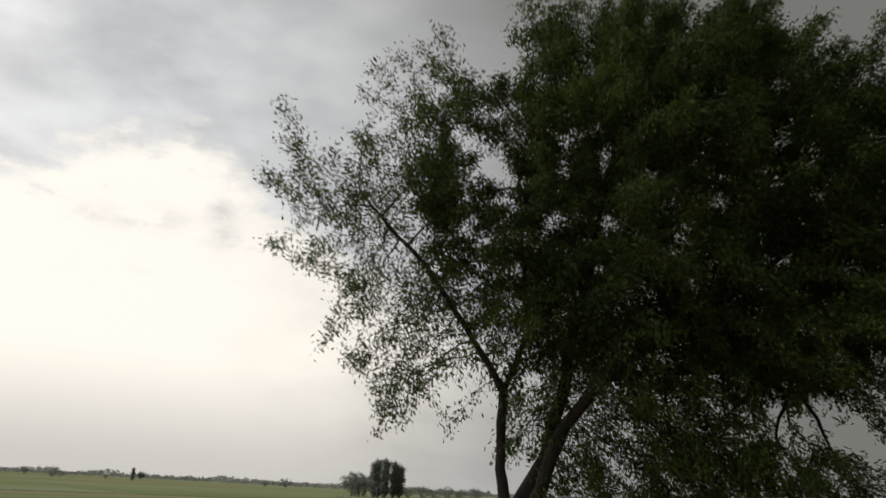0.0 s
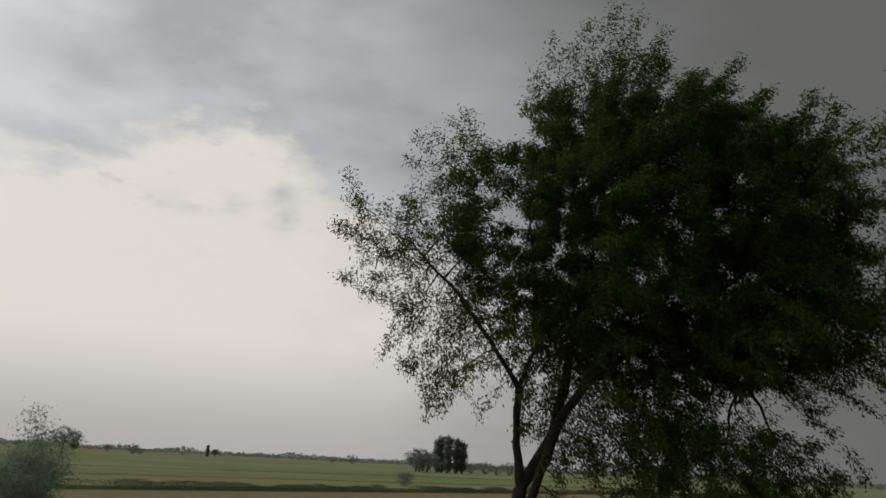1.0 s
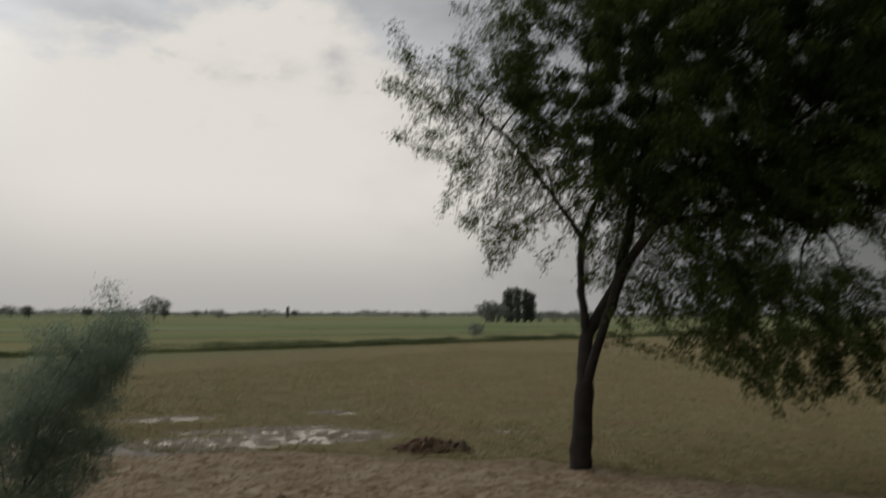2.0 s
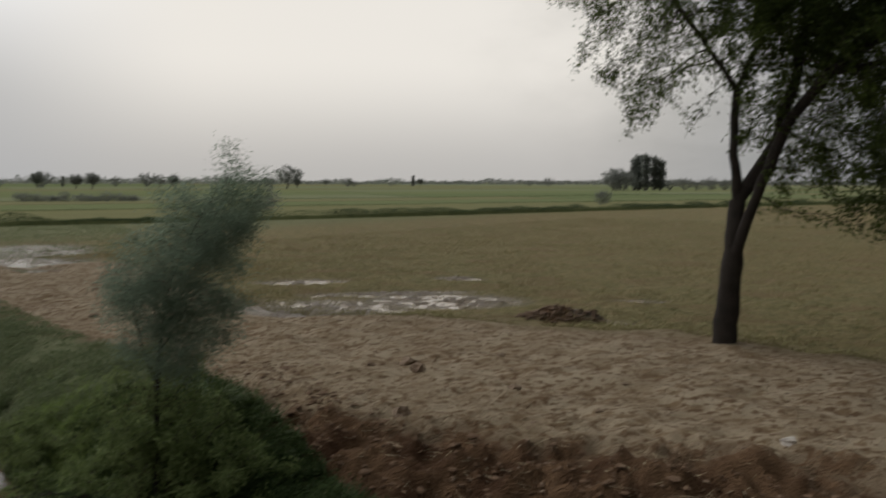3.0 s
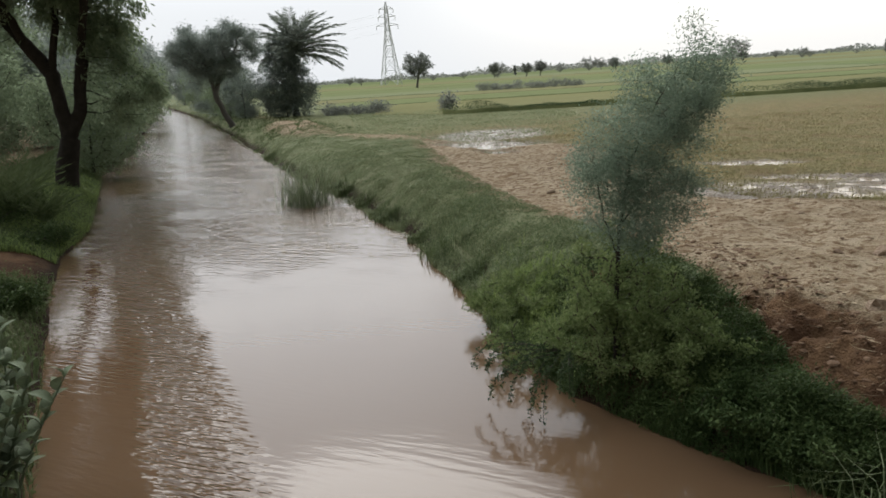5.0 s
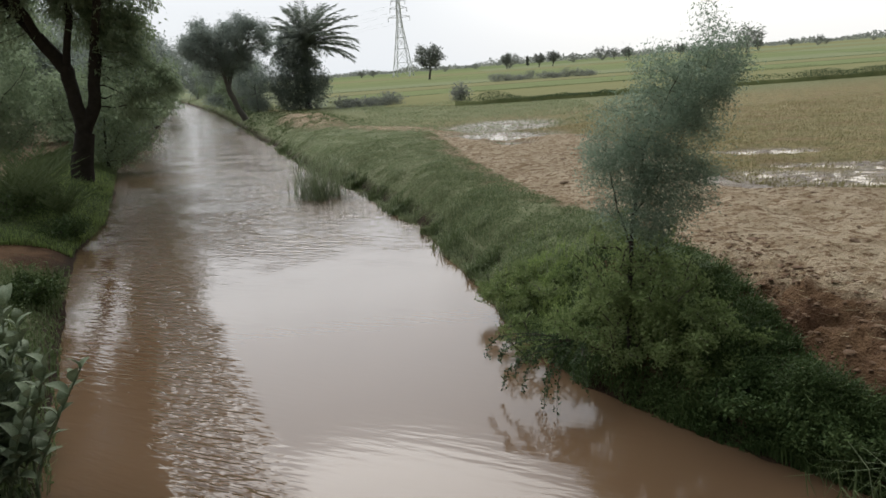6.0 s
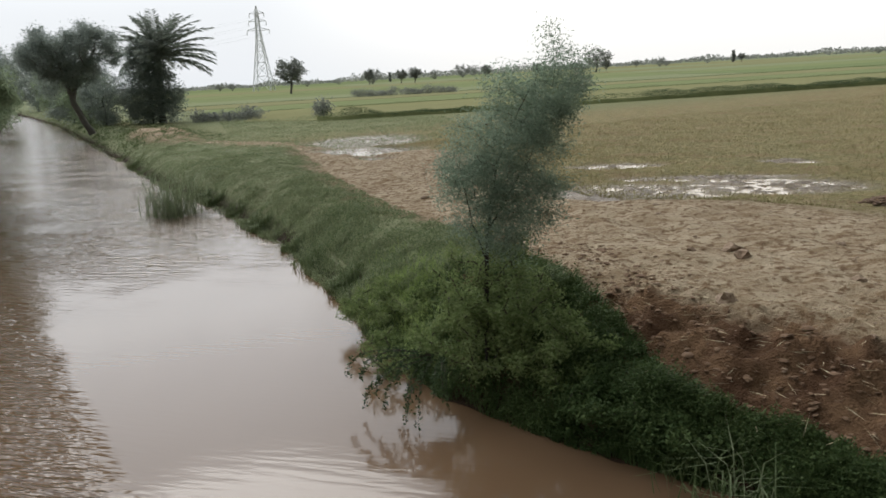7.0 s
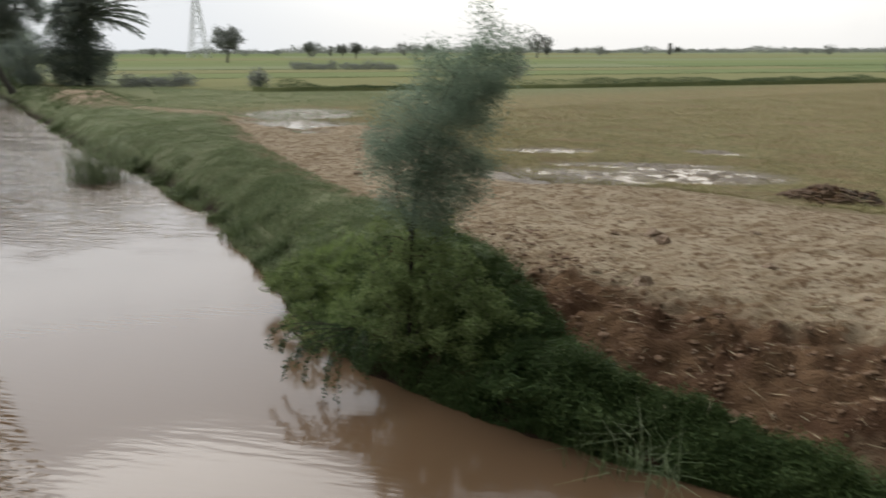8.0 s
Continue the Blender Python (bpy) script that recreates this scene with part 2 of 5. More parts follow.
def tubes(pos, par, rad, keep, sides):
    """Tapered tubes from each kept node to its parent."""
    idx = np.nonzero(keep & (par >= 0))[0]
    a, b = pos[par[idx]], pos[idx]
    d = unit(b - a)
    ref = np.where(np.abs(d[:, 2:3]) > 0.9, np.array([[1.0, 0, 0]]), np.array([[0, 0, 1.0]]))
    s = unit(np.cross(d, ref))
    t = np.cross(d, s)
    ang = np.arange(sides) * 2 * np.pi / sides
    ring = np.cos(ang)[None, :, None] * s[:, None] + np.sin(ang)[None, :, None] * t[:, None]
    ra = np.minimum(rad[par[idx]], rad[idx] * 1.25)
    over = d * rad[idx][:, None] * 0.4
    v = np.concatenate([(a - over)[:, None] + ring * ra[:, None, None], b[:, None] + ring * rad[idx][:, None, None]], 1).reshape(-1, 3)
    k = np.arange(sides)
    f = np.stack([k, (k + 1) % sides, sides + (k + 1) % sides, sides + k], 1)
    return v, (np.arange(len(idx))[:, None, None] * 2 * sides + f[None]).reshape(-1, 4)


def sweep(line, rad, sides):
    """One smooth tapering limb along a line."""
    n = len(line)
    d = unit(np.gradient(line, axis=0))
    s = np.cross(d[0], [0.3, 0.9, 0.1])
    rings = []
    for k in range(n):
        s = unit(s - d[k] * (s @ d[k]))
        t = np.cross(d[k], s)
        a = np.arange(sides) * 2 * np.pi / sides
        lumpy = 1 + 0.07 * np.sin(a * 2 + k * 0.8) + 0.05 * np.sin(a * 3 - k * 0.5)
        rings.append(line[k] + rad[k] * lumpy[:, None] * (np.cos(a)[:, None] * s + np.sin(a)[:, None] * t))
    k = np.arange(sides)
    f = np.stack([k, (k + 1) % sides, sides + (k + 1) % sides, sides + k], 1)
    return np.concatenate(rings), (np.arange(n - 1)[:, None, None] * sides + f[None]).reshape(-1, 4)


def blob_points(blobs, rng):
    """Random points in ellipsoids (x, y, z, rx, ry, rz, count), denser outwards."""
    out = []
    for x, y, z, rx, ry, rz, n in blobs:
        d = unit(rng.normal(size=(n, 3))) * (rng.uniform(0, 1, (n, 1)) ** 0.38)
        out.append(np.array([[x, y, z]]) + d * np.array([[rx, ry, rz]]))
    return np.concatenate(out)


def grow(stems, att, rng, step=0.3, reach=3.0, kill=0.45, iters=120, bend=(0, 0, 0.0)):
    """Branches that grow from the stems towards the points att."""
    pos, par, which = [], [], []
    for number, line in enumerate(stems):
        first = None
        for i in range(len(line) - 1):
            a, b = np.array(line[i], float), np.array(line[i + 1], float)
            n = max(1, int(round(np.linalg.norm(b - a) / step)))
            for j in range(0 if i == 0 else 1, n + 1):
                q = a + (b - a) * j / n
                if i == 0 and j == 0:
                    if pos:
                        first = int(np.argmin(np.linalg.norm(np.array(pos) - q, axis=1)))
                        continue
                    pos.append(q), par.append(-1), which.append(number)
                else:
                    par.append(first if first is not None else len(pos) - 1)
                    first = None
                    wob = rng.normal(size=3) * step * 0.05
                    pos.append(q + wob), which.append(number)
    n0 = len(pos)
    P, A = np.array(pos), np.array(att)
    parent = list(par)
    d2 = ((A[:, None] - P[None]) ** 2).sum(-1)
    near, dist = d2.argmin(1), np.sqrt(d2.min(1))
    alive = np.ones(len(A), bool)
    bend = np.array(bend)
    for _ in range(iters):
        on = alive & (dist < reach)
        if not on.any():
            break
        nodes = np.unique(near[on])
        acc = np.zeros((len(P), 3))
        np.add.at(acc, near[on], unit(A[on] - P[near[on]]))
        new_p = P[nodes] + step * unit(unit(acc[nodes]) + rng.normal(size=(len(nodes), 3)) * 0.22 + bend)
        start = len(P)
        P = np.concatenate([P, new_p])
        parent += list(nodes)
        dd = np.sqrt(((A[:, None] - new_p[None]) ** 2).sum(-1))
        m = dd.min(1)
        upd = m < dist
        near[upd], dist[upd] = start + dd.argmin(1)[upd], m[upd]
        alive &= dist > kill
        # stale pulls: points that stay out of reach stop after a while
        if len(P) > 14000:
            break
    return P, np.array(parent), n0, np.array(which)


def radii(par, tip, power=2.3):
    acc = np.zeros(len(par))
    kids = np.zeros(len(par), int)
    for i in range(len(par) - 1, -1, -1):
        if kids[i] == 0:
            acc[i] = 1.0
        if par[i] >= 0:
            acc[par[i]] += acc[i]
            kids[par[i]] += 1
    return tip * acc ** (1 / power), kids


def tree_mesh(name, stems, blobs, seed, step, kill, reach, tip, leaves, leaf_l, leaf_w, m_bark, m_leaf, droop=0.4, base_r=None,
              spread=0.16, wind=(0.0, 0.0), bend=(0, 0, 0), twig_r=0.02, power=2.3, weep=(), taper=0.0, split=False, dense=None, caps=None, hug=None):
    """Meshes of one tree: trunk, branches, twigs, crown. weep: rows of (shoots, length, direction, lowest, highest, least x, most x) of long thin shoots."""
    rng = np.random.default_rng(seed)
    P, par, n0, which = grow(stems, blob_points(blobs, rng), rng, step, reach, kill, bend=bend)
    for shoots, length, way, lo, hi, x_lo, x_hi in weep:
        kids = np.bincount(par[par >= 0], minlength=len(par))
        ends = np.nonzero((kids == 0) & (P[:, 2] > lo) & (P[:, 2] < hi) & (P[:, 0] > x_lo) & (P[:, 0] < x_hi))[0]
        if not len(ends):
            continue
        cur = rng.choice(ends, min(shoots, len(ends)), replace=False)
        d = unit(P[cur] - P[par[cur]])
        ln = length * rng.uniform(0.4, 1.2, (len(cur), 1))
        for k in range(6):
            d = unit(d + np.array([way]) * 0.38 + rng.normal(size=d.shape) * 0.12)
            q = P[cur] + d * ln / 6
            par = np.concatenate([par, cur])
            cur = np.arange(len(P), len(P) + len(q))
            P = np.concatenate([P, q])
    rad, kids = radii(par, tip, power)
    i = np.arange(len(P))
    if base_r:
        k = base_r / rad[0]
        rad = np.where(i < n0, rad * k * np.clip(1 - taper * P[:, 2], 0.3, 1), np.minimum(rad * k, np.maximum(rad, rad * (0.4 + 0.6 * k))))
        if taper:
            rad = np.where(i >= n0, rad * 0.8, rad)
    flare = np.clip(1 - P[:, 2] / max(0.5, 4 * rad[0]), 0, 1)
    rad = np.where(i < n0, rad * (1 + 0.35 * flare ** 2), rad)
    if caps:
        rad[:n0] = np.minimum(rad[:n0], np.array(caps)[which])
        for k in range(n0, len(P)):
            rad[k] = min(rad[k], rad[par[k]] * 0.85)
    thick = (i >= n0) & (rad > twig_r)
    out = {}
    if split:
        for number in range(len(stems)):
            ids = np.nonzero(which == number)[0]
            own = rad[ids]
            if number:
                ids = np.concatenate([[par[ids[0]]], ids])
                own = np.concatenate([[own[0]], own])
            out["trunk" if number == 0 else "limb.%d" % number] = quads_mesh(name + "_limb", *sweep(P[ids], own, 10), m_bark, True)
        root = i.copy()
        for k in range(n0, len(P)):
            if par[k] >= n0:
                root[k] = root[par[k]]
        for k, r in enumerate(np.unique(root[thick])):
            out["branch.%d" % k] = quads_mesh(name + "_branch", *tubes(P, par, rad, thick & (root == r), 6), m_bark, True)
    else:
        out["trunk"] = quads_mesh(name + "_trunk", *tubes(P, par, rad, (i < n0) | thick, 7), m_bark, True)
    thin = (i >= n0) & (rad <= twig_r)
    if thin.any():
        out["twig"] = quads_mesh(name + "_twig", *tubes(P, par, rad, thin, 3), M_TWIG)
    src = np.nonzero(thin if thin.sum() > 20 else i >= n0)[0]
    w = np.where(kids[src] == 0, 2.5, 1.0)
    if dense:
        share = np.full(len(src), dense[0])
        for d in dense[1:]:
            inside = ((P[src] - np.array([d[:3]])) / np.array([d[3:6]])) ** 2
            t = np.clip(1.5 - inside.sum(1), 0, 1)
            share = np.maximum(share, dense[0] + (d[6] - dense[0]) * t * t * (3 - 2 * t))
        w = w * share
    pick = rng.choice(src, leaves, p=w / w.sum())
    d = unit(P[pick] - P[par[pick]])
    q = P[pick] + (P[par[pick]] - P[pick]) * rng.uniform(0, 1, (leaves, 1)) + rng.normal(size=(leaves, 3)) * (spread * np.clip((P[pick, 2:3] - hug) / 2.5, 0.75, 1.0) if hug else spread) * np.array([[1, 1, 0.8]])
    ax = d * 0.5 + rng.normal(size=(leaves, 3)) * 0.6 + np.array([[wind[0], wind[1], -droop]])
    s = rng.uniform(0.6, 1.25, leaves)
    out["crown"] = quads_mesh(name + "_crown", *leaf_quads(q, ax, leaf_l * s, leaf_w * s, rng), m_leaf)
    return out


def tree_thing(name, place, meshes, label, category="tree", group="", rz=0.0, size=1.0):
    ob = thing(name, place, label, category, group)
    for k, me in meshes.items():
        o = part(k.split(".")[0], me, ob)
        if k in ("twig", "crown"):
            tagged(o, kind="stuff")
    ob.rotation_euler = (0, 0, rz)
    ob.scale = (size, size, size)
    return ob


# ---------------------------------------------------------------- lie of the land
# l runs along the canal, s across it (towards the fields)
R2 = math.sqrt(0.5)
WATER = -0.70
ROW = np.array([0.9015, 0.4327])
ACROSS = np.array([-0.4327, 0.9015])
FIELD = -0.10


def ls_xy(l, s):
    return (s - l) * R2, (s + l) * R2


def xy_ls(x, y):
    return (y - x) * R2, (x + y) * R2


def s_right(l):
    return np.interp(l, [-40, 0, 2.4, 3.8, 5.2, 7.2, 9.7, 12, 16, 24, 30, 55, 100, 145, 260],
                     [6.2, 6.4, 6.2, 5.5, 4.9, 4.4, 4.5, 4.95, 5.3, 5.35, 4.9, 4.9, 4.3, 2.6, -4])


def s_left(l):
    return np.interp(l, [-40, 2, 8, 13.5, 18.6, 22, 29, 37, 50, 85, 165, 260], [-0.3, -0.5, -0.98, -1.6, -2.0, -1.65, -1.95, -2.4, -1.9, -1.1, -0.8, -7])


def s_grass(l):
    """Outer edge of the grassy bank on the field side."""
    return np.interp(l, [-5, 3.6, 5.2, 8.6, 13, 20, 26, 31, 38, 45, 60], [5.9, 6.0, 5.5, 6.45, 6.95, 7.8, 9.0, 10.0, 8.0, 11.0, 14.0])


def s_dirt(l):
    """Where the bare earth ends and the field begins."""
    return np.interp(l, [-30, 2.3, 3.4, 6, 8, 11, 13.5, 18, 23.5, 31, 37, 42], [14.5, 13.3, 13.0, 13.4, 12.4, 11.5, 10.6, 11.6, 13.2, 12.6, 10.0, 8.0])


PUDDLES = [  # x, y, half length, half width, turn
    (-0.6, 17.9, 2.0, 1.5, -0.15), (2.2, 18.9, 2.0, 1.2, -0.1), (1.0, 20.2, 2.2, 0.5, 0.05), (5.0, 15.9, 0.9, 0.3, -0.5), (-1.4, 22.7, 1.3, 0.6, 0.1),
    (3.1, 23.0, 0.8, 0.5, -0.4), (6.8, 18.4, 0.8, 0.3, -0.2), (-13.2, 33.4, 2.6, 3.4, 0.35), (-11.2, 28.6, 2.4, 1.9, -0.4), (-9.6, 25.4, 1.2, 0.7, -0.8)]


def puddle_zone(x, y):
    z = np.zeros_like(x)
    for px, py, a, b, turn in PUDDLES:
        dx, dy = x - px, y - py
        u, v = dx * math.cos(turn) + dy * math.sin(turn), -dx * math.sin(turn) + dy * math.cos(turn)
        z = np.maximum(z, np.clip(1.35 - np.sqrt((u / a) ** 2 + (v / b) ** 2), 0, 1))
    return z


def sstep(v, lo, hi):
    t = np.clip((v - lo) / (hi - lo), 0, 1)
    return t * t * (3 - 2 * t)


MOUND = (4.3, 16.0)


def land(x, y, rough=True):
    """Height of the ground, and the shares of bare earth, grass and wet mud."""
    l, s = xy_ls(x, y)
    wob = vnoise(x * 0.6, y * 0.6, 3, 3) * 0.35 if rough else 0
    dr = s - s_right(l) + wob * 0.6
    dl = s_left(l) - s + wob * 0.6
    near = sstep(np.hypot(x - 1, y - 6), 60, 10)
    bank_r = np.where(dr < 0, np.maximum(WATER - 0.7, WATER + dr * 0.9), WATER + 0.75 * (1 - np.exp(-np.maximum(dr, 0) / 0.75)))
    bank_l = np.where(dl < 0, np.maximum(WATER - 0.7, WATER + dl * 0.9), WATER + 0.62 * (1 - np.exp(-np.maximum(dl, 0) / 0.9)))
    z = np.where(s > (s_right(l) + s_left(l)) / 2, bank_r, bank_l)
    dirt_edge = s_dirt(l) + wob * 1.6
    grass_edge = s_grass(l) + wob * 1.8
    in_field = sstep(s, dirt_edge - 0.9, dirt_edge + 2.2)
    far_field = sstep(l, 40, 48) * sstep(s, 9, 12)
    in_field = np.maximum(in_field, far_field)
    dirt = sstep(s, grass_edge - 0.5, grass_edge + 0.4) * (1 - in_field) * (1 - sstep(l, 38, 44))
    dirt_l = sstep(dl, 3.0, 4.2) * (1 - sstep(-s, 16, 22)) * sstep(l, -5, 1)
    dirt_l = np.maximum(dirt_l, sstep(np.hypot((l - 17.0) / 1.3, (s + 2.7) / 1.2), 1.2, 0.7))
    heap = sstep(np.hypot((l - 48.0) / 9.0, (s - 7.9) / 1.9) + wob * 0.5, 1.1, 0.5)
    dirt = np.maximum(dirt, heap)
    z = z + dirt * 0.05 - in_field * (1 - heap) * 0.14 + heap * (0.25 + (0.30 * vnoise(x * 0.7, y * 0.7, 25, 4, 0.6) if rough else 0))
    if rough:
        z = z + near * dirt * (0.06 * vnoise(x * 1.1, y * 1.1, 11, 4) + 0.052 * vnoise(x * 2.0 + y * 0.6, y * 4.8 - x * 1.5, 12, 3, 0.65))
        # broken earth along the bank top
        lip = np.exp(-((dr - 1.5) / 1.2) ** 2) * sstep(l, 10.5, 8.5) * near
        z = z + lip * (0.06 + 0.28 * vnoise(x * 1.7, y * 1.7, 13, 5, 0.66) + 0.20 * vnoise(x * 4.8, y * 4.8, 14, 3, 0.75))
        ruts = dirt * near * 0.04 * np.sin((s - 9.5) * 5.5 + vnoise(x * 0.5, y * 0.5, 15, 2) * 2.0)
        z = z + ruts * sstep(np.abs(s - 9.6), 1.6, 0.8)
        z = z + in_field * near * (0.075 * vnoise(x * 2.4, y * 3.6, 16, 4, 0.7) + 0.012)
        zone = puddle_zone(x, y)
        flat = sstep(zone, 0.0, 0.45)
        z = z * (1 - flat) + (FIELD - 0.02) * flat + zone * np.where(x < -8, 0.13, 0.17) * (vnoise(x * np.where(x < -8, 3.4, 2.6), y * np.where(x < -8, 3.0, 6.0), 17, 4, 0.85) + np.where(x < -8, -0.10, -0.06))
        m = np.clip(1 - np.hypot((x - MOUND[0]) / 0.95, (y - MOUND[1]) / 0.55), 0, 1)
        z = z + m ** 0.8 * (0.30 + 0.12 * vnoise(x * 4, y * 4, 19, 3))
        # grassy bank swells
        gr = (1 - dirt) * (1 - in_field) * sstep(dr, 0.1, 1.0)
        z = z + gr * near * (0.10 + 0.13 * vnoise(x * 1.2, y * 1.2, 20, 4, 0.6))
    else:
        zone = puddle_zone(x, y)
    grass = (1 - np.maximum(dirt, np.maximum(in_field, dirt_l))) * sstep(np.maximum(dr, dl), -0.05, 0.15)
    return z, np.maximum(dirt, dirt_l), grass, in_field, zone


def lines(fine_lo, fine_hi, step, far, very_lo, very_hi, ratio=1.13):
    """Grid lines: half steps between very_lo and very_hi, whole steps in the fine part, growing steps outside."""
    mid_part = list(np.arange(fine_lo, very_lo, step)) + list(np.arange(very_lo, very_hi, step / 2)) + list(np.arange(very_hi, fine_hi, step))
    hi, lo, st = [fine_hi], [], step
    while hi[-1] < far:
        st *= ratio
        hi.append(hi[-1] + st)
    st, cur = step, fine_lo
    while cur > -far:
        st *= ratio
        cur -= st
        lo.append(cur)
    return np.array(lo[::-1] + mid_part + hi)


def grid_sheet(name, us, vs, fn):
    U, V = np.meshgrid(us, vs, indexing="ij")
    verts, extra = fn(U.ravel(), V.ravel())
    n, m = len(us), len(vs)
    i = (np.arange(n - 1)[:, None] * m + np.arange(m - 1)[None]).ravel()
    return verts, np.stack([i, i + m, i + m + 1, i + 1], 1), extra


def ground_points(l, s):
    x, y = ls_xy(l, s)
    z, dirt, grass, fieldy, zone = land(x, y)
    dr = s - s_right(l)
    fresh = np.exp(-((dr - 1.0) / 1.25) ** 2) * sstep(l, 10.2, 7.8) + np.clip(1.6 - np.hypot((l - 17.0) / 1.3, (s + 2.7) / 1.2), 0, 1) + np.clip(1.2 - np.hypot((x - MOUND[0]) / 1.0, (y - MOUND[1]) / 0.6), 0, 1)
    v = ACROSS[0] * x + ACROSS[1] * y
    return np.stack([x, y, z], 1), (dirt, grass, fieldy, zone, np.clip(fresh, 0, 1), np.maximum(sstep(v, 57.2, 58.5) * sstep(s, 9, 13), 0.8 * sstep(l, 33, 44) * sstep(s, 8, 10)))


gv, gf, ge = grid_sheet("ground", lines(1.5, 34, 0.13, 3200, 1.6, 12), lines(-5, 17.5, 0.11, 3200, 4.6, 9.5), ground_points)


def ground_material():
    m = bpy.data.materials.new("ground_earth")
    m.use_nodes = True
    nt = m.node_tree
    nn, ll = nt.nodes, nt.links
    b = nn["Principled BSDF"]
    geo = nn.new("ShaderNodeNewGeometry")

    def nz(scale, detail=6, stretch=None):
        n = nn.new("ShaderNodeTexNoise")
        n.inputs["Scale"].default_value, n.inputs["Detail"].default_value = scale, detail
        src = geo.outputs["Position"]
        if stretch:
            mp = nn.new("ShaderNodeMapping")
            ll.new(src, mp.inputs[0])
            mp.inputs["Scale"].default_value = stretch
            mp.inputs["Rotation"].default_value = (0, 0, radians(-25))
            src = mp.outputs[0]
        ll.new(src, n.inputs["Vector"])
        return n.outputs["Fac"]

    def mr(v, lo, hi, a=0.0, c=1.0):
        n = nn.new("ShaderNodeMapRange")
        ll.new(v, n.inputs[0])
        for i, q in enumerate((lo, hi, a, c)):
            n.inputs[i + 1].default_value = q
        return n.outputs[0]

    def mx(f, a, c):
        n = nn.new("ShaderNodeMix")
        n.data_type = "RGBA"
        if isinstance(f, float):
            n.inputs[0].default_value = f
        else:
            ll.new(f, n.inputs[0])
        for i, q in ((6, a), (7, c)):
            if isinstance(q, tuple):
                n.inputs[i].default_value = (*q, 1)
            else:
                ll.new(q, n.inputs[i])
        return n.outputs[2]

    def at(name):
        n = nn.new("ShaderNodeAttribute")
        n.attribute_name = name
        return n.outputs["Fac"]

    big, mid, fine, grit = nz(0.35), nz(1.7), nz(9.0), nz(45.0)
    earth = mx(mr(mid, 0.38, 0.62), (0.285, 0.220, 0.143), (0.395, 0.322, 0.225))
    earth = mx(mr(nz(4.0, 6, (1.0, 1.8, 1.0)), 0.52, 0.64), earth, (0.21, 0.145, 0.085))
    earth = mx(mr(fine, 0.53, 0.62), earth, (0.16, 0.104, 0.060))
    earth = mx(mr(nz(22.0), 0.60, 0.68), earth, (0.165, 0.115, 0.072))
    earth = mx(mr(grit, 0.6, 0.75), earth, (0.43, 0.35, 0.25))
    crop = mx(mr(nz(0.06, 4), 0.35, 0.65), (0.245, 0.198, 0.098), (0.205, 0.186, 0.090))
    crop = mx(mr(nz(1.3, 6, (1.0, 2.8, 1.0)), 0.45, 0.62), crop, (0.27, 0.215, 0.115))
    crop = mx(mr(nz(5.0, 6, (1.0, 2.2, 1.0)), 0.48, 0.62), crop, (0.145, 0.135, 0.065))
    crop = mx(mr(nz(0.45, 4, (1.0, 2.0, 1.0)), 0.50, 0.66), crop, (0.215, 0.160, 0.088))
    crop = mx(mr(grit, 0.58, 0.72), crop, (0.26, 0.22, 0.12))
    # far field green, lightened and greyed like the paddies to include haze
    lush = mx(mr(nz(0.03, 4), 0.35, 0.65), (0.168, 0.188, 0.095), (0.176, 0.188, 0.097))
    crop = mx(at("paddy"), crop, lush)
    turf = mx(mr(mid, 0.35, 0.65), (0.12, 0.145, 0.068), (0.18, 0.19, 0.105))
    col = mx(at("fieldy"), mx(at("grass"), (0.16, 0.105, 0.065), turf), crop)
    col = mx(at("dirt"), col, earth)
    # dug soil, darkened further to paint in the shade on the near bank
    soil = mx(mr(mid, 0.4, 0.62), (0.070, 0.038, 0.021), (0.150, 0.090, 0.050))
    fr = nn.new("ShaderNodeMath")
    fr.operation = "MULTIPLY_ADD"
    ll.new(mid, fr.inputs[0])
    fr.inputs[1].default_value = 1.2
    ll.new(at("fresh"), fr.inputs[2])
    col = mx(mr(fr.outputs[0], 0.85, 1.25), col, soil)
    col = mx(mr(at("zone"), 0.15, 0.7), col, mx(mr(fine, 0.4, 0.6), (0.135, 0.10, 0.066), (0.21, 0.165, 0.115)))
    pos = nn.new("ShaderNodeSeparateXYZ")
    ll.new(geo.outputs["Position"], pos.inputs[0])
    # wet earth near water level; the steep bank's shade is painted in too
    damp = nn.new("ShaderNodeMath")
    damp.operation = "MULTIPLY_ADD"
    ll.new(mid, damp.inputs[0])
    damp.inputs[1].default_value = 0.25
    ll.new(pos.outputs[2], damp.inputs[2])
    col = mx(mr(damp.outputs[0], -0.50, -0.28), (0.034, 0.022, 0.014), col)
    ll.new(col, b.inputs["Base Color"])
    rg = mr(at("zone"), 0.15, 0.6, 0.92, 0.42)
    ll.new(rg, b.inputs["Roughness"])
    ll.new(mr(at("zone"), 0.15, 0.6, 0.08, 0.5), b.inputs["Specular IOR Level"])
    bp = nn.new("ShaderNodeBump")
    bp.inputs["Strength"].default_value, bp.inputs["Distance"].default_value = 0.9, 0.08
    ad = nn.new("ShaderNodeMath")
    ad.operation = "ADD"
    ll.new(fine, ad.inputs[0])
    ll.new(grit, ad.inputs[1])
    ll.new(ad.outputs[0], bp.inputs["Height"])
    ll.new(bp.outputs[0], b.inputs["Normal"])
    return m


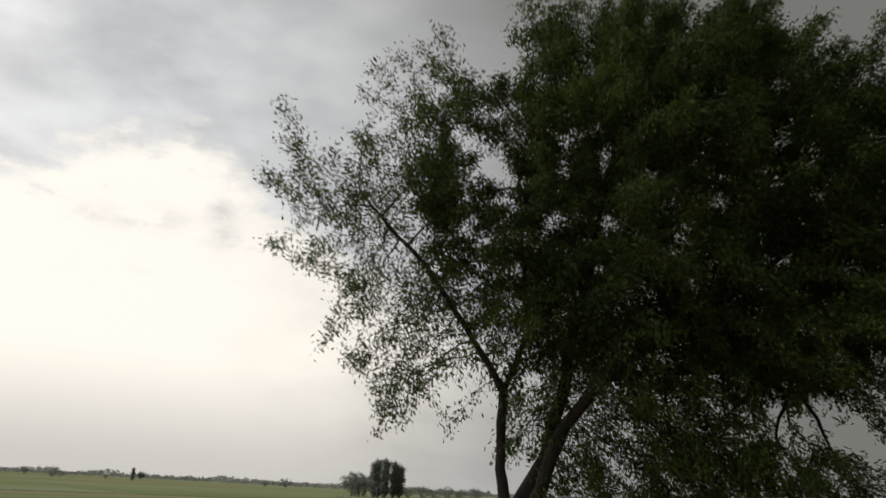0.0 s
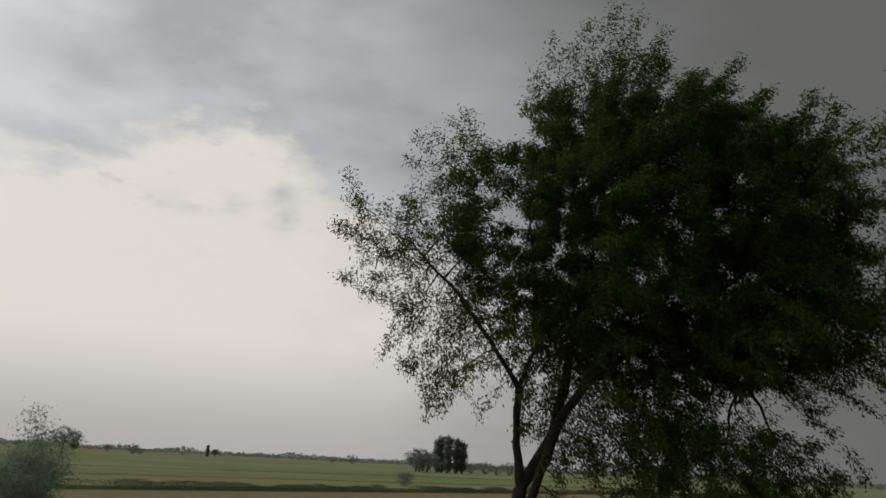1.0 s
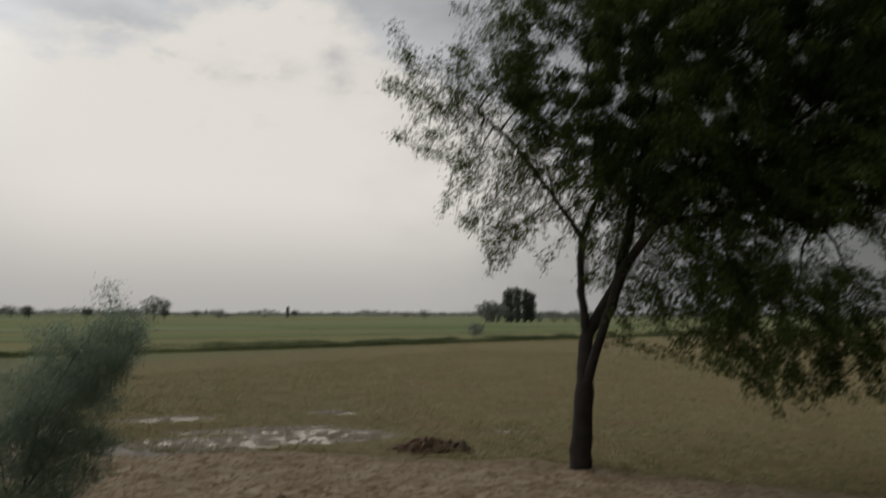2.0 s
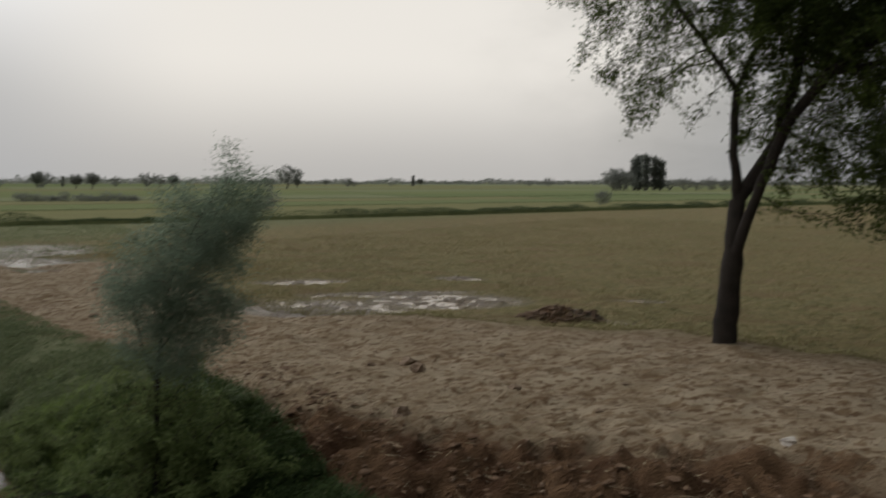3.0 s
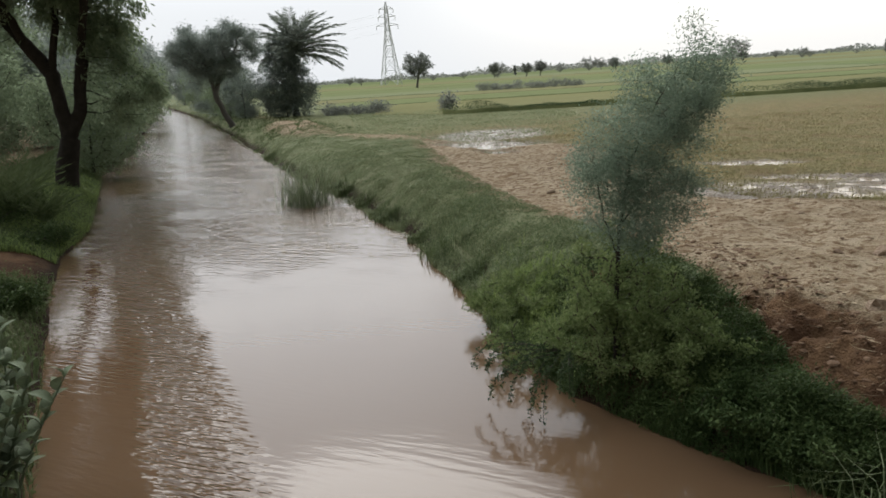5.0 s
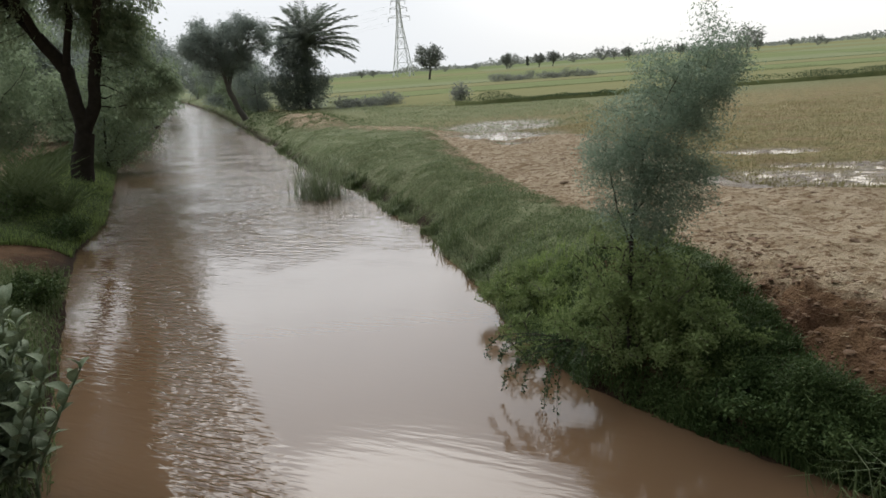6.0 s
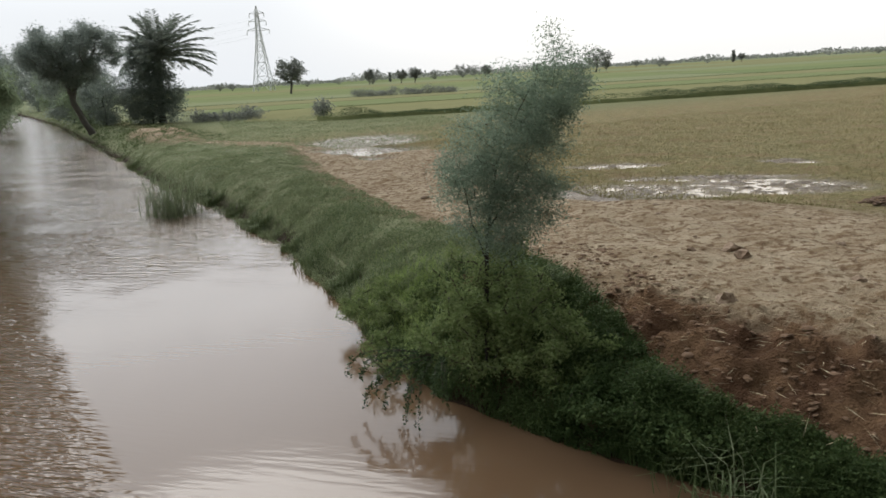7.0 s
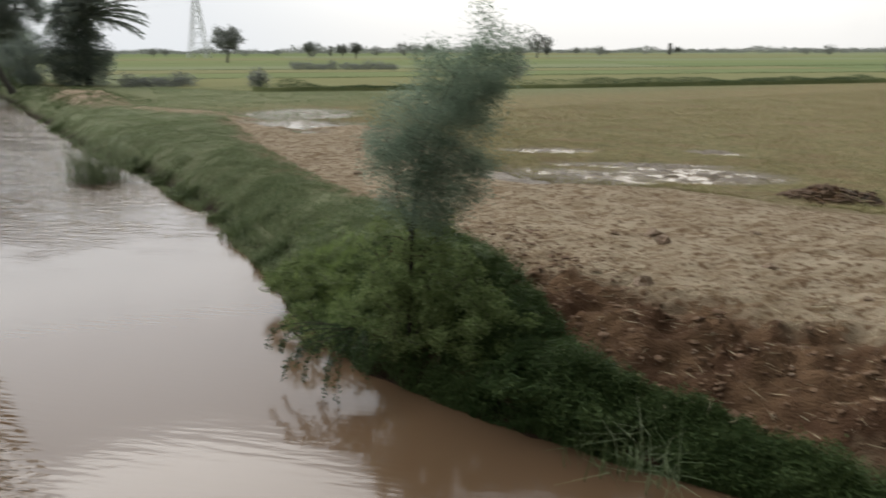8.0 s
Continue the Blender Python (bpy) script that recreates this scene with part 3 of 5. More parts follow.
me = quads_mesh("ground", gv, gf[:, ::-1], ground_material(), True)
for nm, arr in zip(("dirt", "grass", "fieldy", "zone", "fresh", "paddy"), ge):
    at_ = me.attributes.new(nm, "FLOAT", "POINT")
    at_.data.foreach_set("value", arr.astype(np.float32))
ground = tagged(new("ground", me), "flat farmland with bare earth, muddy stubble and grassy canal banks", "ground", kind="structure")


# ---------------------------------------------------------------- canal water
def water_material(name, base, ripple, rough):
    m = bpy.data.materials.new(name)
    m.use_nodes = True
    nt = m.node_tree
    nn, ll = nt.nodes, nt.links
    b = nn["Principled BSDF"]
    geo = nn.new("ShaderNodeNewGeometry")

    def nz(scale, stretch, detail=3, turn=45):
        mp = nn.new("ShaderNodeMapping")
        mp.inputs["Scale"].default_value = stretch
        mp.inputs["Rotation"].default_value = (0, 0, radians(turn))
        ll.new(geo.outputs["Position"], mp.inputs[0])
        n = nn.new("ShaderNodeTexNoise")
        n.inputs["Scale"].default_value, n.inputs["Detail"].default_value = scale, detail
        ll.new(mp.outputs[0], n.inputs["Vector"])
        return n.outputs["Fac"]

    tone = nz(0.25, (1, 1, 1), 4)
    mx = nn.new("ShaderNodeMix")
    mx.data_type = "RGBA"
    mx.inputs[6].default_value = (*base, 1)
    mx.inputs[7].default_value = (*[c * 1.25 for c in base], 1)
    ll.new(tone, mx.inputs[0])
    ll.new(mx.outputs[2], b.inputs["Base Color"])
    b.inputs["Roughness"].default_value = rough
    b.inputs["IOR"].default_value = 1.36
    if ripple:
        # wind ripples: a band down the middle and gusts over the far reach, calm along both banks
        sepn = nn.new("ShaderNodeSeparateXYZ")
        ll.new(geo.outputs["Position"], sepn.inputs[0])
        sn = nn.new("ShaderNodeMath")
        sn.operation = "ADD"
        ll.new(sepn.outputs[0], sn.inputs[0])
        ll.new(sepn.outputs[1], sn.inputs[1])
        wob = nn.new("ShaderNodeMath")
        wob.operation = "MULTIPLY_ADD"
        ll.new(nz(0.3, (1, 1, 1), 4), wob.inputs[0])
        wob.inputs[1].default_value = 1.2
        drift = nn.new("ShaderNodeMath")
        drift.operation = "SUBTRACT"
        ll.new(sepn.outputs[1], drift.inputs[0])
        ll.new(sepn.outputs[0], drift.inputs[1])
        slant = nn.new("ShaderNodeMath")
        slant.operation = "MULTIPLY_ADD"
        ll.new(drift.outputs[0], slant.inputs[0])
        slant.inputs[1].default_value = 0.1
        ll.new(sn.outputs[0], slant.inputs[2])
        ll.new(slant.outputs[0], wob.inputs[2])

        def ramp(v, lo, hi, a, e):
            n = nn.new("ShaderNodeMapRange")
            n.interpolation_type = "SMOOTHSTEP"
            ll.new(v, n.inputs[0])
            for i, q in enumerate((lo, hi, a, e)):
                n.inputs[i + 1].default_value = q
            return n.outputs[0]

        def two(op, p, q):
            n = nn.new("ShaderNodeMath")
            n.operation = op
            ll.new(p, n.inputs[0])
            ll.new(q, n.inputs[1])
            return n.outputs[0]

        band = two("MULTIPLY", ramp(wob.outputs[0], 1.6, 2.3, 0.08, 1.0), ramp(wob.outputs[0], 2.6, 3.5, 1.0, 0.02))
        along = drift.outputs[0]
        force = two("MAXIMUM", band, two("MULTIPLY", ramp(along, 16.0, 32.0, 0.0, 1.0), ramp(nz(0.5, (1.0, 2.2, 1.0), 3), 0.38, 0.58, 0.3, 1.0)))
        bp = nn.new("ShaderNodeBump")
        bp.inputs["Distance"].default_value = 0.03
        ll.new(force, bp.inputs["Strength"])
        ad = nn.new("ShaderNodeMath")
        ad.operation = "MULTIPLY_ADD"
        ll.new(nz(2.4, (0.9, 5.5, 1.0), 1, 12), ad.inputs[0])
        ad.inputs[1].default_value = 2.4
        ll.new(nz(7.0, (1.0, 3.0, 1.0), 1, 20), ad.inputs[2])
        ll.new(ad.outputs[0], bp.inputs["Height"])
        ll.new(bp.outputs[0], b.inputs["Normal"])
    return m


def canal_points(l, k):
    x, y = ls_xy(l, s_left(l) - 1.0 + k * (s_right(l) - s_left(l) + 2.0))
    return np.stack([x, y, np.full_like(x, WATER)], 1), None


wv, wf, _ = grid_sheet("canal", np.concatenate([np.arange(-40, 60, 2.0), np.arange(60, 262, 6.0)]), np.linspace(0, 1, 9), canal_points)
tagged(new("water", quads_mesh("water", wv, wf, water_material("muddy_water", (0.090, 0.056, 0.032), True, 0.075), True)),
       "muddy brown canal water with wind ripples", "water", kind="structure")
M_PUDDLE = water_material("puddle_water", (0.24, 0.19, 0.135), False, 0.14)
for k, (px, py, a, b_, turn) in enumerate(PUDDLES):
    bm = bmesh.new()
    bmesh.ops.create_circle(bm, cap_ends=True, segments=40, radius=1.0)
    for v in bm.verts:
        v.co.x, v.co.y = v.co.x * a * 1.3, v.co.y * b_ * 1.3
    ob = tagged(new("puddle", bm_mesh("puddle", bm, M_PUDDLE)), "shallow puddle reflecting the sky in mud", "puddle", "puddles on the mud", "structure")
    ob.matrix_world = pose(px, py, FIELD - 0.027 - 0.005 * (k % 2), 0, 0, math.degrees(turn))

# ---------------------------------------------------------------- paddies and bunds
# rows of paddies run along ROW; v is the distance across them
# the greens are lightened and greyed: distance haze is in these colours
PADDY = [mat("paddy_green_%d" % i, c, tuple(q * 1.1 for q in c), 0.12, 1.0, 0.0, 3.0, tuple(q * 0.88 for q in c), spec=0.0)
         for i, c in enumerate([(0.165, 0.188, 0.094), (0.176, 0.198, 0.098), (0.196, 0.190, 0.104), (0.150, 0.178, 0.088), (0.188, 0.185, 0.097), (0.190, 0.208, 0.122)])]
M_BUND = mat("bund_turf", (0.075, 0.09, 0.035), (0.12, 0.13, 0.055), 0.8, 0.95, 0.5, spec=0.05)
rng = np.random.default_rng(5)
ROWS = [57.5, 84, 102, 119, 150, 190, 240, 300, 420, 900]


def bent_row(u, v):
    """Point of the paddy grid, with slow bends."""
    return ROW * u + ACROSS * (v + 1.6 * math.sin(u * 0.045 + v * 0.07) + (0.9 * max(0.0, 1 - u) if v < 70 else 0.0))


def row_start(v):
    """Where a row begins, clear of the canal bank."""
    u = -0.95 * v - 60
    while xy_ls(*bent_row(u, v))[1] < 14.5:
        u += 1.0
    return u


def paddy(u0, u1, v0, v1, material, h):
    n = max(3, int((u1 - u0) / 6))
    top = []
    for i in range(n + 1):
        u = u0 + (u1 - u0) * i / n
        top.append((bent_row(u, v0 + 0.2), bent_row(u, v1 - 0.2)))
    verts, faces = [], []
    for i, (a, c) in enumerate(top):
        verts += [(a[0], a[1], FIELD - 0.3), (a[0], a[1], FIELD + h), (c[0], c[1], FIELD + h), (c[0], c[1], FIELD - 0.3)]
        if i:
            o = 4 * i
            faces += [(o - 4, o, o + 1, o - 3), (o - 3, o + 1, o + 2, o - 2), (o - 2, o + 2, o + 3, o - 1)]
    o = 4 * n
    faces += [(0, 1, 2, 3), (o, o + 3, o + 2, o + 1)]
    tagged(new("paddy_field", quads_mesh("paddy_field", verts, faces, material)), "green rice paddy on the flat plain", "field",
           "rice paddies", "structure")


for r in range(len(ROWS) - 1):
    v0, v1 = ROWS[r], ROWS[r + 1]
    u = row_start(v0 + 1) + 1.5
    span = 40 + 0.35 * v0
    while u < 1.3 * v1 + 60:
        u1 = u + span * rng.uniform(0.6, 1.5)
        # keep clear of the canal and its trees
        p0 = bent_row(u, v0)
        if xy_ls(*p0)[1] > 12:
            paddy(u, u1 - 0.8, v0, v1, PADDY[4 if r == 0 and u > -25 else int(rng.integers(0, 6))], rng.uniform(0.02, 0.04))
        u = u1


def bund(u0, u1, v, height, width, weeds, seed, tall=0.5, leaf=0.12):
    """A raised earth bund with weeds on it."""
    u0 = max(u0, row_start(v))
    g = np.random.default_rng(seed)
    n = int((u1 - u0) / 1.5)
    verts, faces = [], []
    for i in range(n + 1):
        u = u0 + (u1 - u0) * i / n
        c = bent_row(u, v)
        hh = height * (0.8 + 0.4 * g.random())
        for k, z in ((-1, -0.3), (-0.45, hh), (0.45, hh * 0.95), (1, -0.3)):
            q = c + ACROSS * k * width
            verts.append((q[0], q[1], FIELD + z))
        if i:
            o = 4 * i
            faces += [(o - 4 + k, o + k, o + k + 1, o - 3 + k) for k in range(3)]
    ob = thing("field_bund", (0, 0, 0), "low earth bund overgrown with dark weeds", "bund", "field bunds", "structure")
    part("bank", quads_mesh("bund_bank", verts, faces, M_BUND, True), ob)
    uu = g.uniform(u0, u1, weeds)
    uu = uu[g.random(weeds) < 0.35 + 0.65 * (vnoise(uu * 0.15, uu * 0 + seed, seed, 3) > -0.1)]
    c = np.array([bent_row(q, v) for q in uu])
    c = c + ACROSS[None] * g.normal(size=(len(uu), 1)) * width * 0.45
    base = np.column_stack([c, np.full(len(uu), FIELD + height * 0.6)])
    clump = np.clip(vnoise(uu * 0.35, uu * 0 + 9, seed + 1, 3) + 0.6, 0.2, 1.4)
    p = base + np.column_stack([g.normal(size=(len(uu), 2)) * 0.2, g.uniform(0, tall, len(uu)) * clump])
    lv, lf = leaf_quads(p, g.normal(size=(len(uu), 3)) + np.array([[0, 0, 0.8]]), leaf * g.uniform(0.6, 1.5, len(uu)), leaf * g.uniform(0.3, 0.5, len(uu)), g)
    tagged(part("weeds", quads_mesh("bund_weeds", lv, lf, M_LEAF_DARK), ob, "dark green weeds"), kind="stuff")


bund(0.5, 130, 57.0, 0.30, 0.7, 80000, 31, 0.5, 0.085)
bund(-70, -1, 84.0, 0.05, 0.3, 1500, 32, 0.04, 0.07)
bund(2, 150, 82.0, 0.08, 0.35, 6000, 34, 0.14, 0.08)
bund(-110, 190, 119.0, 0.09, 0.4, 5000, 33, 0.14, 0.1)


# ---------------------------------------------------------------- the large tree beside the track
BIG = (6.25, 12.85)
BIG_Z = float(land(np.array([BIG[0]]), np.array([BIG[1]]))[0][0]) - 0.05


def big_tree(seed):
    stems = [
        [(0.0, 0.0, 0.0), (0.05, 0.0, 1.2), (0.13, 0.02, 2.40)],
        [(0.13, 0.02, 2.40), (0.03, 0.0, 3.3), (0.05, 0.05, 4.15), (-0.5, -0.1, 5.0), (-1.1, -0.3, 5.8), (-1.9, -0.4, 6.6)],
        [(0.05, 0.05, 4.15), (0.4, 0.2, 5.0), (0.3, 0.2, 6.2), (0.2, 0.1, 7.4)],
        [(0.13, 0.02, 2.40), (0.26, 0.1, 2.62), (0.66, 0.2, 3.3), (0.88, 0.2, 4.1), (0.98, 0.2, 4.8), (1.3, 0.2, 6.2), (1.6, 0.0, 7.8), (1.5, 0.0, 9.2)],
        [(0.06, 0.0, 1.3), (0.18, -0.12, 1.75), (0.40, -0.25, 2.5), (0.62, -0.3, 3.1), (0.85, -0.35, 3.7), (1.3, -0.5, 4.3), (2.1, -0.5, 4.85), (3.3, -0.6, 5.7), (4.4, -0.5, 6.6)],
        [(1.3, 0.2, 6.2), (2.3, 0.6, 7.1), (3.2, 0.8, 8.3)],
        [(1.3, -0.5, 4.3), (2.8, -0.2, 4.6), (4.1, 0.0, 4.3)],
    ]
    blobs = [
        (2.3, 0.0, 7.6, 2.5, 2.5, 2.3, 1350), (1.7, 0.0, 9.8, 1.8, 1.7, 1.45, 460), (3.5, 0.0, 9.0, 1.3, 1.5, 1.2, 320),
        (-1.5, 0.0, 6.6, 1.9, 1.6, 1.3, 280), (0.0, 0.0, 6.3, 1.2, 1.2, 0.9, 170), (-2.8, 0.0, 7.1, 0.8, 0.9, 0.9, 60), (-0.9, 0.0, 8.2, 1.3, 1.2, 1.0, 100),
        (-1.4, 0.0, 5.0, 1.2, 1.2, 1.0, 170), (0.2, 0.0, 5.4, 1.4, 1.2, 1.2, 190), (4.7, 0.0, 7.2, 1.7, 2.1, 2.1, 640),
        (4.6, 0.0, 5.2, 1.9, 1.9, 1.2, 560), (3.5, 0.0, 2.7, 2.1, 1.4, 1.1, 1300), (2.2, 0.0, 3.7, 1.8, 1.3, 1.1, 620), (1.0, 0.2, 4.3, 1.1, 1.0, 1.1, 190), (2.0, 0.0, 5.0, 1.6, 1.5, 1.2, 300),
    ]
    return tree_mesh("big_tree", stems, blobs, seed, 0.20, 0.26, 3.0, 0.0066, 560000, 0.080, 0.0245, M_BARK, M_LEAF,
                     droop=0.55, base_r=0.20, caps=(0.185, 0.085, 0.045, 0.13, 0.085, 0.06, 0.05), spread=0.088, wind=(0.35, 0.0), bend=(0.03, 0, -0.10), twig_r=0.014, taper=0.085, split=True,
                     dense=(0.66, (3.0, 0.0, 7.3, 3.9, 3.2, 3.0, 4.2), (3.3, 0.0, 2.9, 2.6, 2.0, 1.5, 1.05)), hug=2.6,
                     weep=[(420, 0.8, (-0.15, 0.0, -0.7), 2.6, 6.2, -2.0, 1.0), (620, 1.15, (0.55, 0.0, -0.55), 3.7, 6.2, 0.6, 9), (420, 0.6, (0.3, 0.0, -0.8), 1.4, 3.7, 0.6, 9), (110, 0.4, (-0.7, 0.0, 0.2), 5.4, 9.5, -9, -0.6), (50, 0.4, (-0.2, 0.0, 0.8), 7.0, 10, -9, 1.5),
                           (90, 0.7, (0.4, 0.0, 0.6), 8.5, 13.0, 0.5, 9), (80, 0.8, (0.6, 0.0, -0.3), 4.0, 8.5, 4.5, 9)])


big = tree_thing("tree", (BIG[0], BIG[1], BIG_Z), big_tree(3), "tall dark green tree with forked trunk and drooping twigs", rz=math.atan2(-0.427, 0.904))

# a second tree beyond it
side_meshes = tree_mesh("side_tree", [[(0, 0, 0), (0.1, 0, 1.5), (0.3, 0, 3.2), (0.6, 0.1, 5.0), (1.2, 0, 7.0)], [(0.3, 0, 3.2), (1.6, 0.3, 5.2), (2.6, 0.3, 7.0)],
                                      [(0.1, 0, 2.4), (-0.3, -0.2, 4.2), (-0.2, -0.2, 6.0)]],
                        [(2.2, 0, 7.6, 2.5, 2.2, 2.4, 420), (0.9, 0, 5.2, 1.5, 1.5, 1.6, 220), (2.8, 0, 4.6, 1.8, 1.6, 1.8, 240), (0.9, 0, 2.8, 1.0, 1.0, 1.0, 90)],
                        8, 0.26, 0.34, 3.0, 0.0075, 90000, 0.085, 0.028, M_BARK, M_LEAF, droop=0.5, base_r=0.18, spread=0.15, wind=(0.3, 0), taper=0.08,
                        weep=[(120, 0.9, (0.15, 0, -1.0), 1.5, 6.0, -9, 9), (50, 0.7, (-0.3, 0, 0.6), 6.0, 11.0, -9, 9)])
tree_thing("tree", (10.4, 8.2, -0.15), side_meshes, "dark leafy tree at the edge of the stubble field", rz=-0.85)


def gz(x, y):
    return float(land(np.array([float(x)]), np.array([float(y)]))[0][0])


# ---------------------------------------------------------------- sapling on the canal bank
sap = tree_mesh("sapling", [[(0, 0, 0), (0.01, 0, 0.7), (0.06, 0.02, 1.5), (0.18, 0.05, 2.2), (0.42, 0.1, 2.7), (0.62, 0.1, 3.05)], [(0.06, 0.02, 1.5), (0.3, 0.1, 1.9), (0.5, 0.1, 2.2)],
                            [(0.04, 0, 1.2), (-0.08, 0.0, 1.6), (-0.16, 0, 2.0)], [(0.02, 0, 0.9), (0.25, -0.05, 1.2), (0.42, -0.05, 1.3)]],
                [(0.18, 0.05, 2.36, 0.52, 0.45, 0.42, 360), (0.0, 0.0, 2.15, 0.42, 0.38, 0.36, 150), (0.60, 0.1, 2.72, 0.42, 0.34, 0.28, 120), (0.66, 0.1, 3.02, 0.18, 0.14, 0.24, 26),
                 (0.2, 0, 1.72, 0.50, 0.45, 0.36, 90), (0.46, 0.05, 2.05, 0.26, 0.3, 0.36, 60), (0.42, 0.06, 2.52, 0.42, 0.38, 0.32, 150)],
                12, 0.09, 0.11, 1.2, 0.0024, 56000, 0.036, 0.010, M_BARK, M_LEAF_SAP, droop=0.2, base_r=0.030, spread=0.075, wind=(0.25, 0), twig_r=0.0055, split=True, caps=(0.024, 0.009, 0.009, 0.007), taper=0.26,
                weep=[(110, 0.32, (0.3, 0, 0.8), 2.3, 4.0, 0.2, 9), (60, 0.25, (0.3, 0, -0.3), 0.8, 2.2, -9, 9)])
SAP = (-1.62, 8.2)
tree_thing("sapling", (SAP[0], SAP[1], gz(*SAP) - 0.03), sap, "young grey-green sapling with a thin trunk on the bank", "sapling", rz=0.2)


# ---------------------------------------------------------------- grass, weeds and shrubs on the banks
def bank_stuff(name, label, region, count, h, w, lean, material, seed, leafy=False, lift=0.0):
    g = np.random.default_rng(seed)
    l, s, hs = region(g, count)
    x, y = ls_xy(l, s)
    z, _, turf_share, _, _ = land(x, y)
    ok = (z > WATER - 0.22) & ((s > 3) | (turf_share > 0.3) | (z < WATER))
    p = np.column_stack([x, y, np.maximum(z - 0.02, WATER - 0.02)])[ok]
    n = len(p)
    hh = h * g.uniform(0.55, 1.25, n) * hs[ok]
    if leafy:
        p[:, 2] += g.uniform(0, 1, n) ** 0.8 * hh
        v, f = leaf_quads(p, g.normal(size=(n, 3)) + np.array([[0.2, 0, 0.5]]), w * 2.4 * g.uniform(0.6, 1.3, n), w * g.uniform(0.7, 1.2, n), g)
    else:
        v, f = blades(p, hh, w * g.uniform(0.7, 1.3, n), np.full(n, lean), g)
    return tagged(new(name, quads_mesh(name, v, f, material)), label, "grass", kind="stuff")


def right_bank(lo, hi, pw=1.6):
    def region(g, n):
        l = lo + (hi - lo) * g.uniform(0, 1, n) ** pw
        k = g.uniform(-0.06, 1.08, n)
        k = k - 0.12 * np.clip(vnoise(l * 1.6, k * 0, 47, 3), 0, 1) * (k < 0.15)
        a, b = s_right(l), s_grass(l)
        s = a + (np.minimum(b, a + 6) - a) * k
        x, y = ls_xy(l, s)
        lump = np.clip(0.62 + 1.5 * vnoise(x * 1.4, y * 1.4, 41, 4, 0.66), 0.12, 1.9) * np.clip(1.15 - 0.5 * k, 0.4, 1.1) * np.interp(l, [9, 16], [1.0, 0.72])
        return l, s, lump
    return region


def left_bank(lo, hi, wide=3.4, pw=1.3):
    def region(g, n):
        l = lo + (hi - lo) * g.uniform(0, 1, n) ** pw
        k = g.uniform(-0.02, 1, n)
        s = s_left(l) - wide * k
        x, y = ls_xy(l, s)
        return l, s, np.clip(0.8 + 0.5 * vnoise(x * 0.8, y * 0.8, 43, 3), 0.3, 1.4)
    return region


bank_stuff("grass", "lush green grass on the canal bank", right_bank(8.6, 45, 1.4), 90000, 0.16, 0.013, 1.0, M_GRASS, 51)
bank_stuff("grass", "green grass along the distant canal bank", right_bank(42, 120, 1.2), 26000, 0.28, 0.024, 1.0, M_WEED, 50)
bank_stuff("grass", "dark green grass on the near canal bank", right_bank(2.6, 9.6, 1.0), 34000, 0.30, 0.012, 0.9, M_WEED_DARK, 57)
bank_stuff("dry_grass", "dry pale grass among the green bank grass", right_bank(7.5, 40), 12000, 0.28, 0.010, 0.9, M_GRASS_LONG, 58)
bank_stuff("weeds", "leafy green weeds on the canal bank", right_bank(8.8, 30, 1.3), 46000, 0.19, 0.015, 0.8, M_WEED, 52, leafy=True)
bank_stuff("weeds", "dark leafy weeds on the near canal bank", right_bank(2.6, 9.4, 1.0), 70000, 0.36, 0.015, 0.8, M_WEED_DARK, 59, leafy=True)
bank_stuff("grass", "green grass on the far canal bank", left_bank(-8.0, 60), 72000, 0.30, 0.016, 0.8, M_WEED, 53)
M_GRASS_FRESH = leaf_mat("grass_fresh", (0.19, 0.26, 0.08), (0.28, 0.35, 0.125), 0.5)
bank_stuff("grass", "bright green grass below the leaning tree", left_bank(16.5, 34, 1.9, 1.0), 30000, 0.22, 0.02, 0.9, M_GRASS_FRESH, 45)
bank_stuff("weeds", "leafy weeds on the far canal bank", left_bank(5.0, 45, 4.5), 26000, 0.4, 0.026, 0.8, M_WEED, 54, leafy=True)


def water_edge(g, n):
    l = 8 + 30 * g.uniform(0, 1, n) ** 1.4
    l = l + 0.25 * np.sin(l * 5.0)
    s = s_right(l) + g.normal(size=n) * 0.16
    return l, s, np.clip(0.25 + 1.5 * vnoise(l * 1.1, l * 0, 49, 3, 0.7), 0.1, 1.5)


def fresh_region(g, n):
    l = 9.7 + g.normal(size=n) * 0.7
    s = s_right(l) + 0.45 + g.normal(size=n) * 0.28
    return l, s, np.clip(0.8 + 0.7 * vnoise(l * 2.0, s * 2.0, 42, 3), 0.2, 1.4)


bank_stuff("grass", "fresh light green grass at the canal edge", fresh_region, 3600, 0.22, 0.010, 0.9, M_GRASS_FRESH, 46)
bank_stuff("edge_grass", "grass tufts hanging over the canal edge", water_edge, 14000, 0.42, 0.014, 1.0, M_WEED, 56)


def stubble_region(g, n):
    l = g.uniform(-16, 30, n)
    s = s_dirt(l) + 0.7 + 42 * g.uniform(0, 1, n) ** 1.7
    return l, s, np.clip(0.7 + 0.6 * vnoise(l * 0.7, s * 0.7, 44, 3), 0.2, 1.3)


bank_stuff("stubble", "short brown-green stubble on the muddy field", stubble_region, 170000, 0.12, 0.014, 1.0, M_STUBBLE, 55)


def shoot_region(g, n):
    x = g.uniform(-18, -6.5, n)
    y = g.uniform(23, 41, n)
    keep = puddle_zone(x, y) > g.uniform(0.0, 0.6, n)
    l, s = xy_ls(x[keep], y[keep])
    return l, s, np.clip(0.8 + 0.5 * vnoise(l * 2.0, s * 2.0, 46, 2), 0.3, 1.3)


